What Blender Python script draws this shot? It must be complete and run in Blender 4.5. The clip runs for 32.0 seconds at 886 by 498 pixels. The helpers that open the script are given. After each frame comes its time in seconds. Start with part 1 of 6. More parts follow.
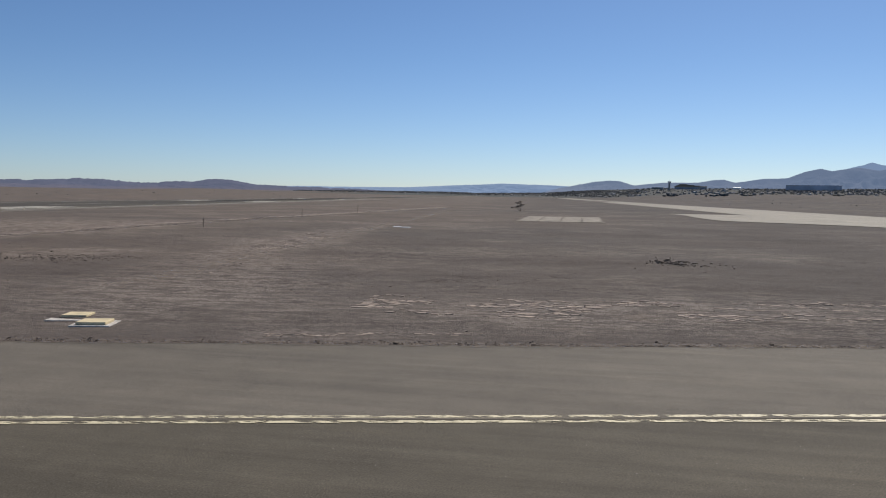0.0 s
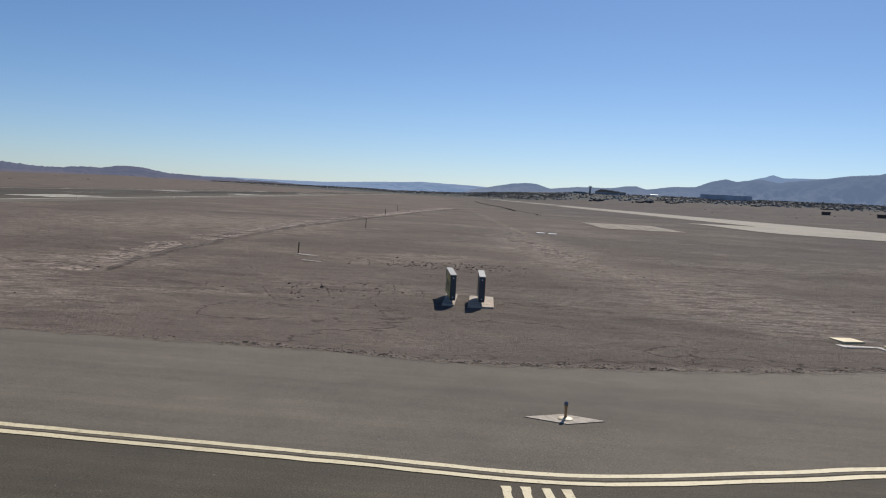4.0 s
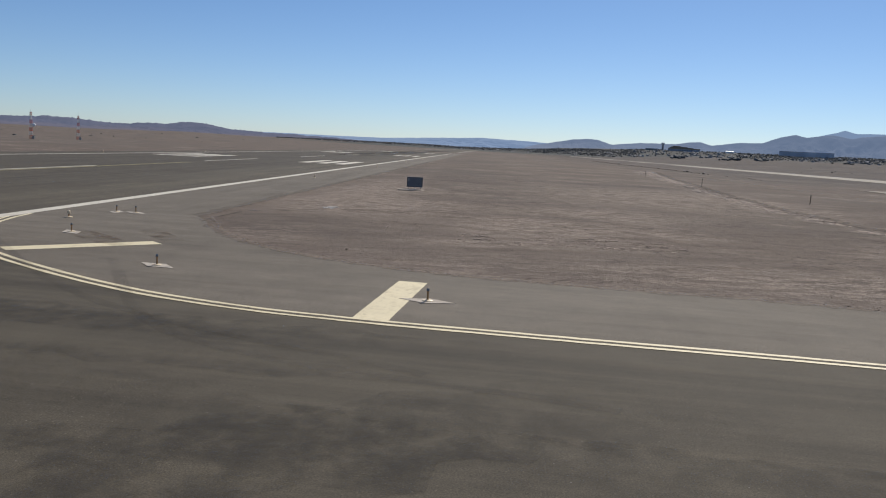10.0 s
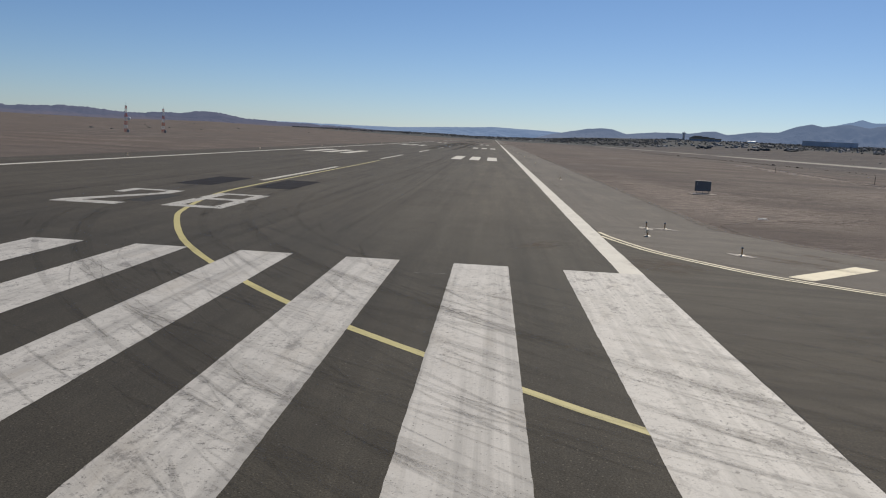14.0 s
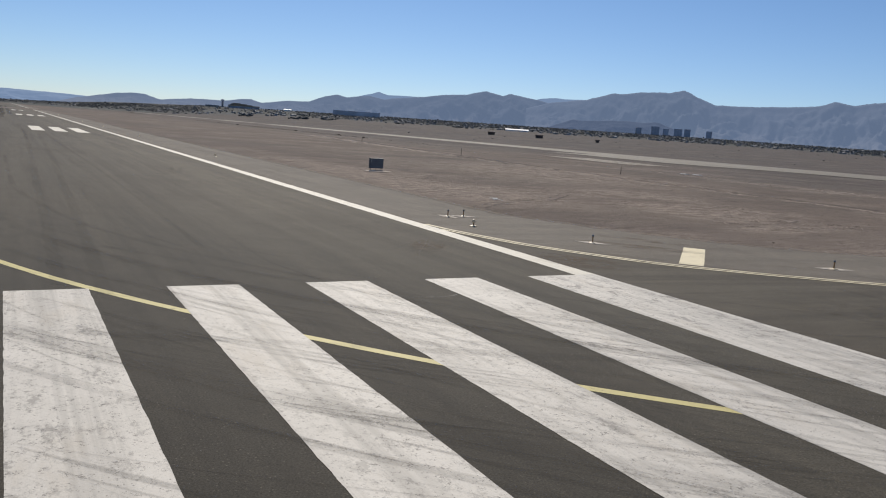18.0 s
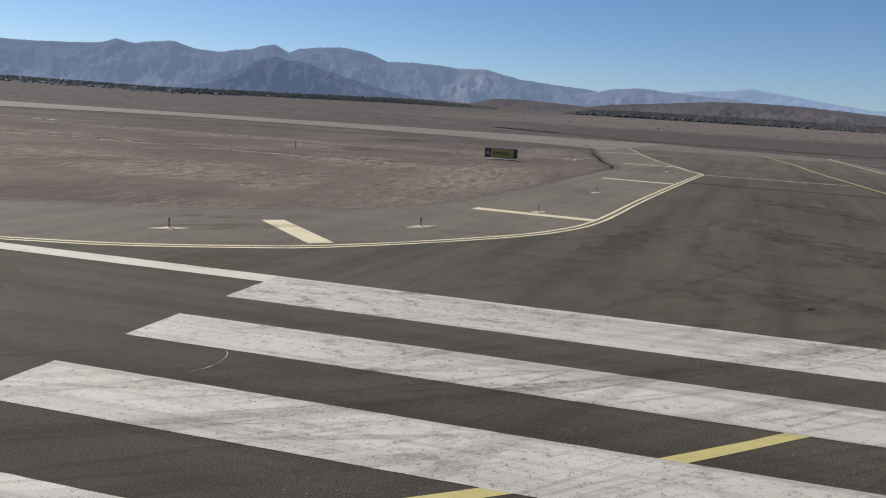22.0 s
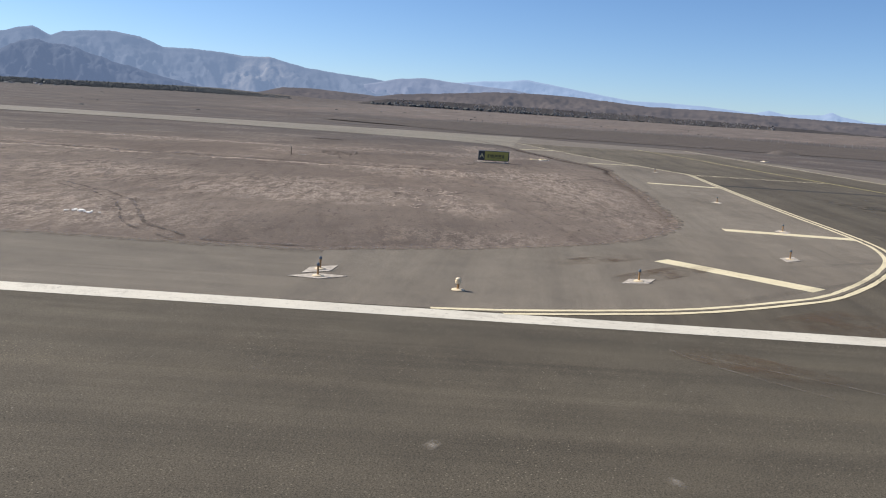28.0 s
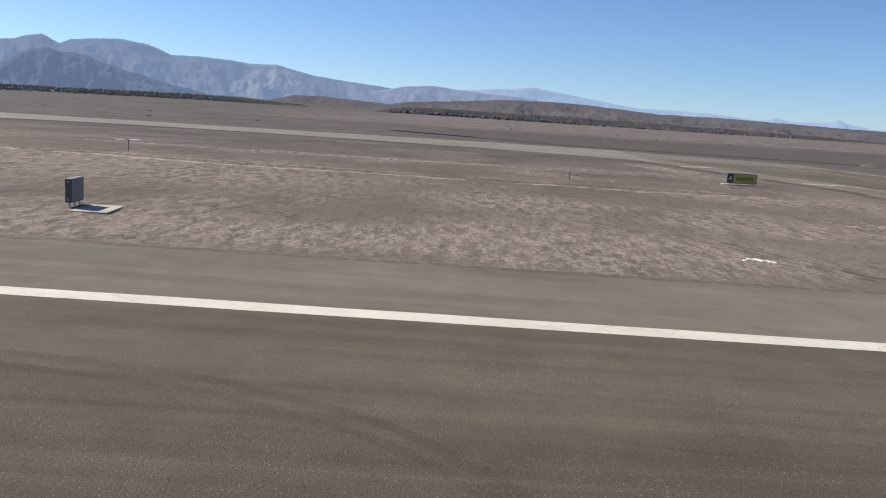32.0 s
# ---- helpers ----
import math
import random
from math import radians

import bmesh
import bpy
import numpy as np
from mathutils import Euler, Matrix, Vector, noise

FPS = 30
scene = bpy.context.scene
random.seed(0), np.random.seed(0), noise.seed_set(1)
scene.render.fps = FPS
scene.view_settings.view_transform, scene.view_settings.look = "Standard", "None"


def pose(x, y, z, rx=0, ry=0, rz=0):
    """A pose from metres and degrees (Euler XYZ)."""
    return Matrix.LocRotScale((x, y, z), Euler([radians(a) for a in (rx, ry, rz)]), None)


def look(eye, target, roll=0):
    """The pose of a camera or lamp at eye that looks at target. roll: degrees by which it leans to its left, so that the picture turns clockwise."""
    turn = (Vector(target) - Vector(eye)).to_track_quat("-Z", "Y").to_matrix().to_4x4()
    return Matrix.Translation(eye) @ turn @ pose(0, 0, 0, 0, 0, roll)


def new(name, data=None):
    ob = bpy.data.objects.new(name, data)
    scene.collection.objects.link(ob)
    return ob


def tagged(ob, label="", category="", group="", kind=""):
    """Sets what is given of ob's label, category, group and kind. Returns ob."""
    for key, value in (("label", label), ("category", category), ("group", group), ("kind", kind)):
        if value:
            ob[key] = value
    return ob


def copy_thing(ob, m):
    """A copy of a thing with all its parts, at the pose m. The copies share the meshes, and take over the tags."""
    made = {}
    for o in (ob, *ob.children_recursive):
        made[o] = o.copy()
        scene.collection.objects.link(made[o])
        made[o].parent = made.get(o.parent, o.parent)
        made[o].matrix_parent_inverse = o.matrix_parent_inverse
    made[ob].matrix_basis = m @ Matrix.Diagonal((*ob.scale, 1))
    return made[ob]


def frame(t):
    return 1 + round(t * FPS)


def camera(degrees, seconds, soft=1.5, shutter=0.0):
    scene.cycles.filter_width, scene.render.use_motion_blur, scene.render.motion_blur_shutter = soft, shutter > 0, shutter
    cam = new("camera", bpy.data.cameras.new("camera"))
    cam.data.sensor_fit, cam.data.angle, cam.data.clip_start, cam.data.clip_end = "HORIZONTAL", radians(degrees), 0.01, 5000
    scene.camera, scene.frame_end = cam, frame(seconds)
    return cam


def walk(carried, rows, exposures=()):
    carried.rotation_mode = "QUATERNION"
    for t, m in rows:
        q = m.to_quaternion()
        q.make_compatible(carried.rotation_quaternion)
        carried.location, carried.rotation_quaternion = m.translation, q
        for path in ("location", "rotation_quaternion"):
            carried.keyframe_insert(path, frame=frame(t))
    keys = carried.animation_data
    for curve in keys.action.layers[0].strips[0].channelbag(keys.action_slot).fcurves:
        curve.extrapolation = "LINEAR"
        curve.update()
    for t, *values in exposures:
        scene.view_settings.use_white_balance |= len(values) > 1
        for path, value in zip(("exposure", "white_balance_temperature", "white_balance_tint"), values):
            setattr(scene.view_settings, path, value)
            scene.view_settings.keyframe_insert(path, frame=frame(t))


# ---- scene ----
cam = camera(56.73, 32.0, soft=1.1)
PATH = [
    (0.0, 93.948, -23.515, 4.211, 86.145, -0.901, 5.323),
    (0.5, 90.583, -23.657, 4.207, 86.287, -1.848, 3.727),
    (1.0, 87.151, -23.890, 4.210, 86.638, -1.555, 3.145),
    (1.5, 83.718, -24.119, 4.236, 86.699, -1.632, 2.427),
    (2.0, 80.225, -24.346, 4.276, 86.722, -1.859, 3.084),
    (2.5, 76.584, -24.549, 4.306, 86.526, -2.113, 3.256),
    (4.5, 61.543, -25.105, 4.251, 85.705, -3.578, -1.798),
    (5.0, 57.813, -25.056, 4.265, 83.608, -4.605, -1.357),
    (5.5, 54.039, -25.045, 4.290, 83.130, -3.405, -0.098),
    (6.0, 50.392, -25.082, 4.299, 83.610, -2.737, 1.595),
    (6.5, 46.836, -25.132, 4.280, 83.088, -4.239, 2.286),
    (7.0, 43.130, -25.117, 4.246, 84.087, -3.304, 1.919),
    (7.5, 39.347, -25.012, 4.212, 83.148, -3.305, 1.318),
    (8.0, 35.656, -24.896, 4.192, 83.477, -2.970, 1.738),
    (8.5, 32.084, -24.855, 4.182, 83.526, -3.088, 1.916),
    (9.0, 28.559, -24.943, 4.175, 82.898, -3.365, 2.079),
    (9.5, 25.023, -25.190, 4.176, 83.085, -3.165, 2.270),
    (10.0, 21.458, -25.539, 4.186, 82.912, -3.023, 2.885),
    (10.5, 17.835, -25.842, 4.193, 82.758, -3.086, 3.507),
    (11.0, 14.150, -26.047, 4.189, 82.613, -3.214, 4.041),
    (11.5, 10.481, -26.212, 4.176, 82.395, -3.287, 4.337),
    (12.0, 6.947, -26.408, 4.161, 82.651, -3.442, 4.582),
    (12.5, 3.577, -26.565, 4.152, 82.106, -3.280, 5.163),
    (13.0, 0.387, -26.685, 4.152, 81.912, -3.118, 5.327),
    (13.5, -2.561, -26.819, 4.160, 81.951, -3.300, 4.748),
    (14.0, -5.237, -26.889, 4.173, 82.130, -3.045, 3.505),
    (14.5, -7.592, -26.764, 4.190, 81.806, -3.282, 1.751),
    (15.0, -9.664, -26.404, 4.206, 81.901, -3.581, -0.954),
    (15.5, -11.468, -25.839, 4.221, 81.948, -3.698, -4.561),
    (17.5, -16.241, -22.043, 4.303, 81.501, -3.722, -22.501),
    (18.0, -17.082, -20.873, 4.309, 81.782, -3.872, -27.939),
    (18.5, -17.840, -19.628, 4.321, 80.443, -3.821, -33.405),
    (19.0, -18.487, -18.265, 4.346, 80.078, -3.869, -39.896),
    (19.5, -18.977, -16.793, 4.373, 80.332, -3.925, -46.354),
    (20.0, -19.249, -15.314, 4.390, 79.773, -3.875, -52.467),
    (20.5, -19.309, -13.835, 4.393, 80.430, -3.823, -58.627),
    (21.0, -19.244, -12.358, 4.389, 80.831, -3.830, -64.549),
    (21.5, -19.127, -10.889, 4.387, 80.964, -3.678, -69.937),
    (22.0, -19.006, -9.351, 4.391, 80.647, -3.604, -74.577),
    (22.5, -18.871, -7.766, 4.393, 80.784, -3.665, -78.475),
    (23.0, -18.736, -6.161, 4.385, 81.105, -3.804, -81.758),
    (23.5, -18.698, -4.518, 4.387, 81.205, -3.990, -84.339),
    (24.0, -18.613, -2.876, 4.376, 81.385, -4.047, -86.362),
    (24.5, -18.512, -1.218, 4.366, 81.078, -3.886, -87.778),
    (26.5, -18.274, 5.797, 4.357, 80.746, -3.689, -89.727),
    (27.0, -18.304, 7.809, 4.357, 80.734, -3.731, -89.602),
    (27.5, -18.311, 9.985, 4.355, 80.744, -3.687, -89.434),
    (28.0, -18.297, 12.323, 4.345, 80.831, -3.677, -89.433),
    (28.5, -18.278, 14.844, 4.321, 80.744, -3.652, -89.421),
    (29.0, -18.234, 17.498, 4.295, 80.804, -3.653, -89.531),
    (29.5, -18.139, 20.280, 4.276, 81.048, -3.732, -89.715),
    (30.0, -18.010, 23.223, 4.262, 81.120, -3.632, -89.720),
    (30.5, -17.922, 26.377, 4.258, 81.142, -3.591, -89.646),
    (31.0, -17.954, 29.801, 4.269, 81.147, -3.619, -89.498),
    (31.5, -18.140, 33.555, 4.297, 81.191, -3.654, -89.361),
    (32.0, -18.484, 37.673, 4.343, 81.309, -3.646, -89.299),
]
EXPOSURES = [(0.0, 0.16), (9.0, 0.2), (12.0, 0.2), (13.0, 0.08), (14.0, -0.04), (15.0, 0.04), (15.5, 0.05), (18.0, 0.14), (20.0, 0.26), (21.0, 0.32), (22.0, 0.30), (23.0, 0.62), (24.0, 0.68), (27.0, 0.74), (32.0, 0.76)]
walk(cam, [(t, pose(x, y, z, rx, ry, rz)) for t, x, y, z, rx, ry, rz in PATH], EXPOSURES)

# ---- world and sun ----
SUN_AZ, SUN_EL = 22.0, 40.0
world = bpy.data.worlds.new("desert_sky")
scene.world = world
world.use_nodes = True
wn = world.node_tree.nodes
wn.clear()
w_out = wn.new("ShaderNodeOutputWorld")
w_bg = wn.new("ShaderNodeBackground")
w_sky = wn.new("ShaderNodeTexSky")
w_sky.sky_type = "NISHITA"
w_sky.sun_disc = False
w_sky.sun_elevation = radians(SUN_EL)
w_sky.sun_rotation = radians(SUN_AZ)
w_sky.altitude = 2300.0
w_sky.air_density = 1.0
w_sky.dust_density = 1.1
w_sky.ozone_density = 1.6
w_bg.inputs["Strength"].default_value = 0.063
w_tint = wn.new("ShaderNodeMix")
w_tint.data_type, w_tint.blend_type = "RGBA", "MULTIPLY"
w_tint.inputs[0].default_value = 1.0
w_co, w_sep, w_rng, w_low = (wn.new(k) for k in ("ShaderNodeTexCoord", "ShaderNodeSeparateXYZ", "ShaderNodeMapRange", "ShaderNodeMix"))
w_low.data_type = "RGBA"
w_low.inputs[6].default_value = (0.84, 0.97, 1.20, 1.0)
w_low.inputs[7].default_value = (0.77, 0.955, 1.18, 1.0)
w_rng.inputs["From Min"].default_value, w_rng.inputs["From Max"].default_value = 0.0, 0.16
world.node_tree.links.new(w_co.outputs["Generated"], w_sep.inputs[0])
world.node_tree.links.new(w_sep.outputs["Z"], w_rng.inputs["Value"])
world.node_tree.links.new(w_rng.outputs[0], w_low.inputs[0])
world.node_tree.links.new(w_low.outputs[2], w_tint.inputs[7])
world.node_tree.links.new(w_sky.outputs[0], w_tint.inputs[6])
world.node_tree.links.new(w_tint.outputs[2], w_bg.inputs[0])
world.node_tree.links.new(w_bg.outputs[0], w_out.inputs[0])

sun_data = bpy.data.lights.new("sun", "SUN")
sun_data.energy, sun_data.angle, sun_data.color = 4.15, radians(0.5), (1.0, 0.915, 0.79)
sun = new("sun", sun_data)
sd = Vector((math.sin(radians(SUN_AZ)) * math.cos(radians(SUN_EL)), math.cos(radians(SUN_AZ)) * math.cos(radians(SUN_EL)), math.sin(radians(SUN_EL))))
sun.matrix_world = look(sd * 200, (0, 0, 0))


# ---- material helpers ----
class Mat:
    """A small builder round one node material."""

    def __init__(self, name, rough=0.8, metal=0.0):
        self.m = bpy.data.materials.new(name)
        self.m.use_nodes = True
        self.t = self.m.node_tree
        self.b = self.t.nodes["Principled BSDF"]
        self.b.inputs["Roughness"].default_value = rough
        self.b.inputs["Metallic"].default_value = metal
        self.geo = self.t.nodes.new("ShaderNodeNewGeometry")

    def node(self, kind, **sets):
        n = self.t.nodes.new(kind)
        for k, v in sets.items():
            n.inputs[k.replace("_", " ")].default_value = v
        return n

    def link(self, a, b):
        self.t.links.new(a, b)

    def coords(self, scale=(1, 1, 1), turn=0.0, shift=(0, 0, 0)):
        mp = self.t.nodes.new("ShaderNodeMapping")
        mp.vector_type = "POINT"
        mp.inputs["Scale"].default_value = scale
        mp.inputs["Location"].default_value = shift
        if turn:
            pre = self.t.nodes.new("ShaderNodeMapping")
            pre.inputs["Rotation"].default_value = (0, 0, radians(turn))
            self.link(self.geo.outputs["Position"], pre.inputs[0])
            self.link(pre.outputs[0], mp.inputs[0])
        else:
            self.link(self.geo.outputs["Position"], mp.inputs[0])
        return mp.outputs[0]

    def noise(self, scale, detail=4.0, rough=0.55, stretch=(1, 1, 1), turn=0.0, lo=0.35, hi=0.65, shift=(0, 0, 0)):
        n = self.node("ShaderNodeTexNoise", Scale=scale, Detail=detail, Roughness=rough)
        self.link(self.coords(stretch, turn, shift), n.inputs["Vector"])
        r = self.node("ShaderNodeMapRange", From_Min=lo, From_Max=hi)
        self.link(n.outputs["Fac"], r.inputs["Value"])
        return r.outputs[0]

    def mix(self, fac, a, b, kind="MIX"):
        n = self.t.nodes.new("ShaderNodeMix")
        n.data_type, n.blend_type = "RGBA", kind
        for sock, v in ((n.inputs[0], fac), (n.inputs[6], a), (n.inputs[7], b)):
            if isinstance(v, (int, float)):
                sock.default_value = v
            elif isinstance(v, (tuple, list)):
                sock.default_value = (*v[:3], 1.0)
            else:
                self.link(v, sock)
        return n.outputs[2]

    def math(self, op, a, b=0.0):
        n = self.t.nodes.new("ShaderNodeMath")
        n.operation = op
        n.use_clamp = op in ("MULTIPLY", "ADD", "SUBTRACT")
        for sock, v in ((n.inputs[0], a), (n.inputs[1], b)):
            if isinstance(v, (int, float)):
                sock.default_value = v
            else:
                self.link(v, sock)
        return n.outputs[0]

    def bump(self, height, strength=0.3, distance=0.02):
        n = self.node("ShaderNodeBump", Strength=strength, Distance=distance)
        self.link(height, n.inputs["Height"])
        self.link(n.outputs[0], self.b.inputs["Normal"])

    def colour(self, c):
        if isinstance(c, (tuple, list)):
            self.b.inputs["Base Color"].default_value = (*c[:3], 1.0)
        else:
            self.link(c, self.b.inputs["Base Color"])
        return self


def chips(m, scale, reach, share, seed):
    """Small scattered stones: a mask of dots, one to a cell, of which only a share shows."""
    v = m.node("ShaderNodeTexVoronoi", Scale=scale)
    m.link(m.coords((1, 1, 0.01), 0.0, (seed, seed * 0.6, 0)), v.inputs["Vector"])
    dot = m.node("ShaderNodeMapRange", From_Min=reach, From_Max=reach * 0.55)
    m.link(v.outputs["Distance"], dot.inputs["Value"])
    sep = m.node("ShaderNodeSeparateColor")
    m.link(v.outputs["Color"], sep.inputs[0])
    some = m.node("ShaderNodeMapRange", From_Min=1.0 - share, From_Max=1.0 - share * 0.6)
    m.link(sep.outputs[0], some.inputs["Value"])
    return m.math("MULTIPLY", dot.outputs[0], some.outputs[0])


def asphalt(name, dark, light, streak_turn, stretch, rough=0.88, streaks=0.5, grain_size=34.0, shifts=(), gloss=0.2, coarse=0.35):
    m = Mat(name, rough)
    m.b.inputs["Specular IOR Level"].default_value = gloss
    m.b.inputs["Diffuse Roughness"].default_value = 0.25
    grain = m.noise(grain_size, 4, 0.9, lo=0.38, hi=0.62)
    c = m.mix(grain, tuple(v * (0.85 - 0.42 * coarse) for v in dark), tuple(v * (1.10 + 0.36 * coarse) for v in light))
    big = m.noise(0.07, 5, 0.6, lo=0.32, hi=0.68)
    c = m.mix(1.0, c, m.mix(big, (0.88, 0.87, 0.86), (1.10, 1.10, 1.10)), "MULTIPLY")
    mid = m.noise(0.7, 7, 0.7, lo=0.34, hi=0.68)
    c = m.mix(1.0, c, m.mix(mid, (0.90, 0.90, 0.90), (1.12, 1.115, 1.10)), "MULTIPLY")
    streak = m.noise(1.0, 6, 0.66, stretch=stretch, turn=streak_turn, lo=0.44, hi=0.68)
    c = m.mix(m.math("MULTIPLY", streak, streaks), c, m.mix(1.0, c, (0.60, 0.60, 0.61), "MULTIPLY"))
    fine = m.noise(1.0, 6, 0.7, stretch=tuple(v * 5 for v in stretch[:2]) + (1,), turn=streak_turn, lo=0.42, hi=0.66, shift=(3, 9, 0))
    c = m.mix(m.math("MULTIPLY", fine, streaks * 0.42), c, m.mix(1.0, c, (0.66, 0.66, 0.67), "MULTIPLY"))
    pale = m.noise(1.0, 5, 0.66, stretch=tuple(v * 2.2 for v in stretch[:2]) + (1,), turn=streak_turn, lo=0.54, hi=0.74, shift=(23, 41, 0))
    c = m.mix(m.math("MULTIPLY", pale, streaks * 0.55), c, m.mix(1.0, c, (1.42, 1.38, 1.30), "MULTIPLY"))
    blot = m.noise(0.16, 6, 0.66, stretch=(1.0, 0.5, 1) if stretch[0] > stretch[1] else (0.5, 1.0, 1), lo=0.50, hi=0.68, shift=(17, 3, 0))
    c = m.mix(m.math("MULTIPLY", blot, 0.6), c, m.mix(1.0, c, (0.72, 0.71, 0.71), "MULTIPLY"))
    rav = m.noise(0.35, 4, 0.6, lo=0.40, hi=0.66, shift=(11, 5, 0))
    c = m.mix(m.math("MULTIPLY", chips(m, 22.0, 0.36, 0.55, 4.0), m.math("ADD", 0.32 * coarse, m.math("MULTIPLY", rav, 0.1 + 0.7 * coarse))), c, tuple(v * 0.35 for v in dark))
    c = m.mix(m.math("MULTIPLY", chips(m, 17.0, 0.24, 0.4, 9.0), m.math("ADD", 0.3 * coarse, m.math("MULTIPLY", rav, 0.1 + 0.75 * coarse))), c, tuple(min(0.5, v * 2.7) for v in light))
    c = m.mix(m.math("MULTIPLY", chips(m, 6.0, 0.075, 0.22, 2.0), 0.8), c, (0.42, 0.39, 0.35))
    hole = m.noise(9.0, 4, 0.75, lo=0.62, hi=0.66, shift=(1, 28, 0))
    c = m.mix(m.math("MULTIPLY", hole, 0.55), c, tuple(v * 0.42 for v in dark))
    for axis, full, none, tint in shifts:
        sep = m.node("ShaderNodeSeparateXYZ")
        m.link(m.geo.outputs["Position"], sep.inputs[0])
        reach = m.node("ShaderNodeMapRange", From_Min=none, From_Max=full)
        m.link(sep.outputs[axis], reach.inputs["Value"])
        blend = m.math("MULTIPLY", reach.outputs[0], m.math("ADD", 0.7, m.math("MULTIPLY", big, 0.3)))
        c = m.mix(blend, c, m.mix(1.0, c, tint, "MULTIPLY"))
    m.colour(c)
    m.bump(m.noise(grain_size * 1.4, 4, 0.7, lo=0.0, hi=1.0), 0.5, 0.010)
    return m.m


def paint(name, base, worn, amount, turn, stretch, seed=0.0, scuffed=False):
    m = Mat(name, 0.7)
    tone = m.noise(0.5, 6, 0.65, lo=0.3, hi=0.7, shift=(seed, 3, 0))
    c = m.mix(tone, tuple(v * 0.84 for v in base), base)
    zone = m.noise(0.14, 4, 0.6, lo=0.36, hi=0.62, shift=(seed + 2, 0, 0))
    if scuffed:
        lane = m.noise(1.0, 5, 0.66, stretch=(1.5, 0.03, 1), lo=0.48, hi=0.60, shift=(seed + 6, 1, 0))
        c = m.mix(m.math("MULTIPLY", lane, 0.6), c, tuple(v * 0.48 for v in base))
        film = m.noise(1.0, 6, 0.7, stretch=(5.5, 0.30, 1), lo=0.50, hi=0.66, shift=(seed, 77, 0))
        c = m.mix(m.math("MULTIPLY", m.math("MULTIPLY", film, zone), 0.30), c, tuple(v * 0.55 for v in base))
        soil = m.noise(0.55, 6, 0.66, stretch=(1.5, 0.35, 1), lo=0.54, hi=0.70, shift=(51, 14, 0))
        c = m.mix(m.math("MULTIPLY", soil, 0.45), c, (0.36, 0.31, 0.24))
    streak = m.noise(1.0, 6, 0.66, stretch=stretch, turn=turn, lo=0.55, hi=0.66, shift=(seed, seed * 0.7, 0))
    thin = m.noise(1.0, 4, 0.6, stretch=(stretch[0] * 3.0, stretch[1] * 1.3, 1), turn=turn + 7, lo=0.59, hi=0.66, shift=(seed + 4, 8, 0))
    fac = m.math("MULTIPLY", m.math("ADD", m.math("MULTIPLY", streak, amount * 0.16), m.math("MULTIPLY", thin, amount * 0.20)), m.math("ADD", 0.15, zone))
    c = m.mix(fac, c, worn)
    blot = m.noise(1.5, 10, 0.82, stretch=(1.3, 0.7, 1), lo=0.53, hi=0.585, shift=(seed, 13, 0))
    c = m.mix(m.math("MULTIPLY", m.math("MULTIPLY", blot, zone), amount * 0.9), c, tuple(v * 0.85 for v in worn))
    flake = m.noise(6.0, 10, 0.86, lo=0.555, hi=0.59, shift=(seed, 33, 0))
    c = m.mix(m.math("MULTIPLY", m.math("MULTIPLY", flake, m.math("ADD", 0.2, zone)), amount * 1.2), c, tuple(v * 0.6 for v in worn))
    grit = m.noise(24.0, 6, 0.85, lo=0.50, hi=0.68)
    c = m.mix(m.math("MULTIPLY", grit, min(0.7, amount * 0.6)), c, tuple(v * 0.55 for v in base))
    pits = chips(m, 14.0, 0.20, 0.35, seed + 3.0)
    c = m.mix(m.math("MULTIPLY", pits, min(0.85, amount)), c, tuple(v * 0.6 for v in worn))
    m.colour(c)
    m.bump(m.noise(36.0, 3, 0.6, lo=0.0, hi=1.0), 0.35, 0.01)
    return m.m


def plain(name, colour, rough=0.6, metal=0.0, vary=0.15, scale=3.0):
    m = Mat(name, rough, metal)
    n = m.noise(scale, 4, 0.6)
    g = m.noise(scale * 14, 3, 0.6)
    c = m.mix(n, tuple(v * (1 - vary) for v in colour), tuple(min(1, v * (1 + vary)) for v in colour))
    c = m.mix(m.math("MULTIPLY", g, vary), c, tuple(v * 0.7 for v in colour))
    m.colour(c)
    return m.m


CRUST_AREAS = [(22, 11.2, 4, 1.8), (25, 19, 5, 6), (34, 58, 9, 16), (46, 14, 5, 8), (38, 4, 16, 4.5), (14, 30, 6, 9), (99, 6, 14, 4.5), (80, 12, 4, 11), (75.3, 46, 3.6, 34), (11, 50, 4, 26), (56, 7, 3, 1.2), (66, 30, 4, 3), (30, 34, 8, 6), (43, 64, 7, 22), (50, 66, 4, 26)]
SANDY_AREAS = [(19, 12, 15, 11), (33, 4, 22, 6), (11, 40, 6, 40), (12, 22, 9, 14), (62, 0, 26, 5), (96, 6, 16, 5)]


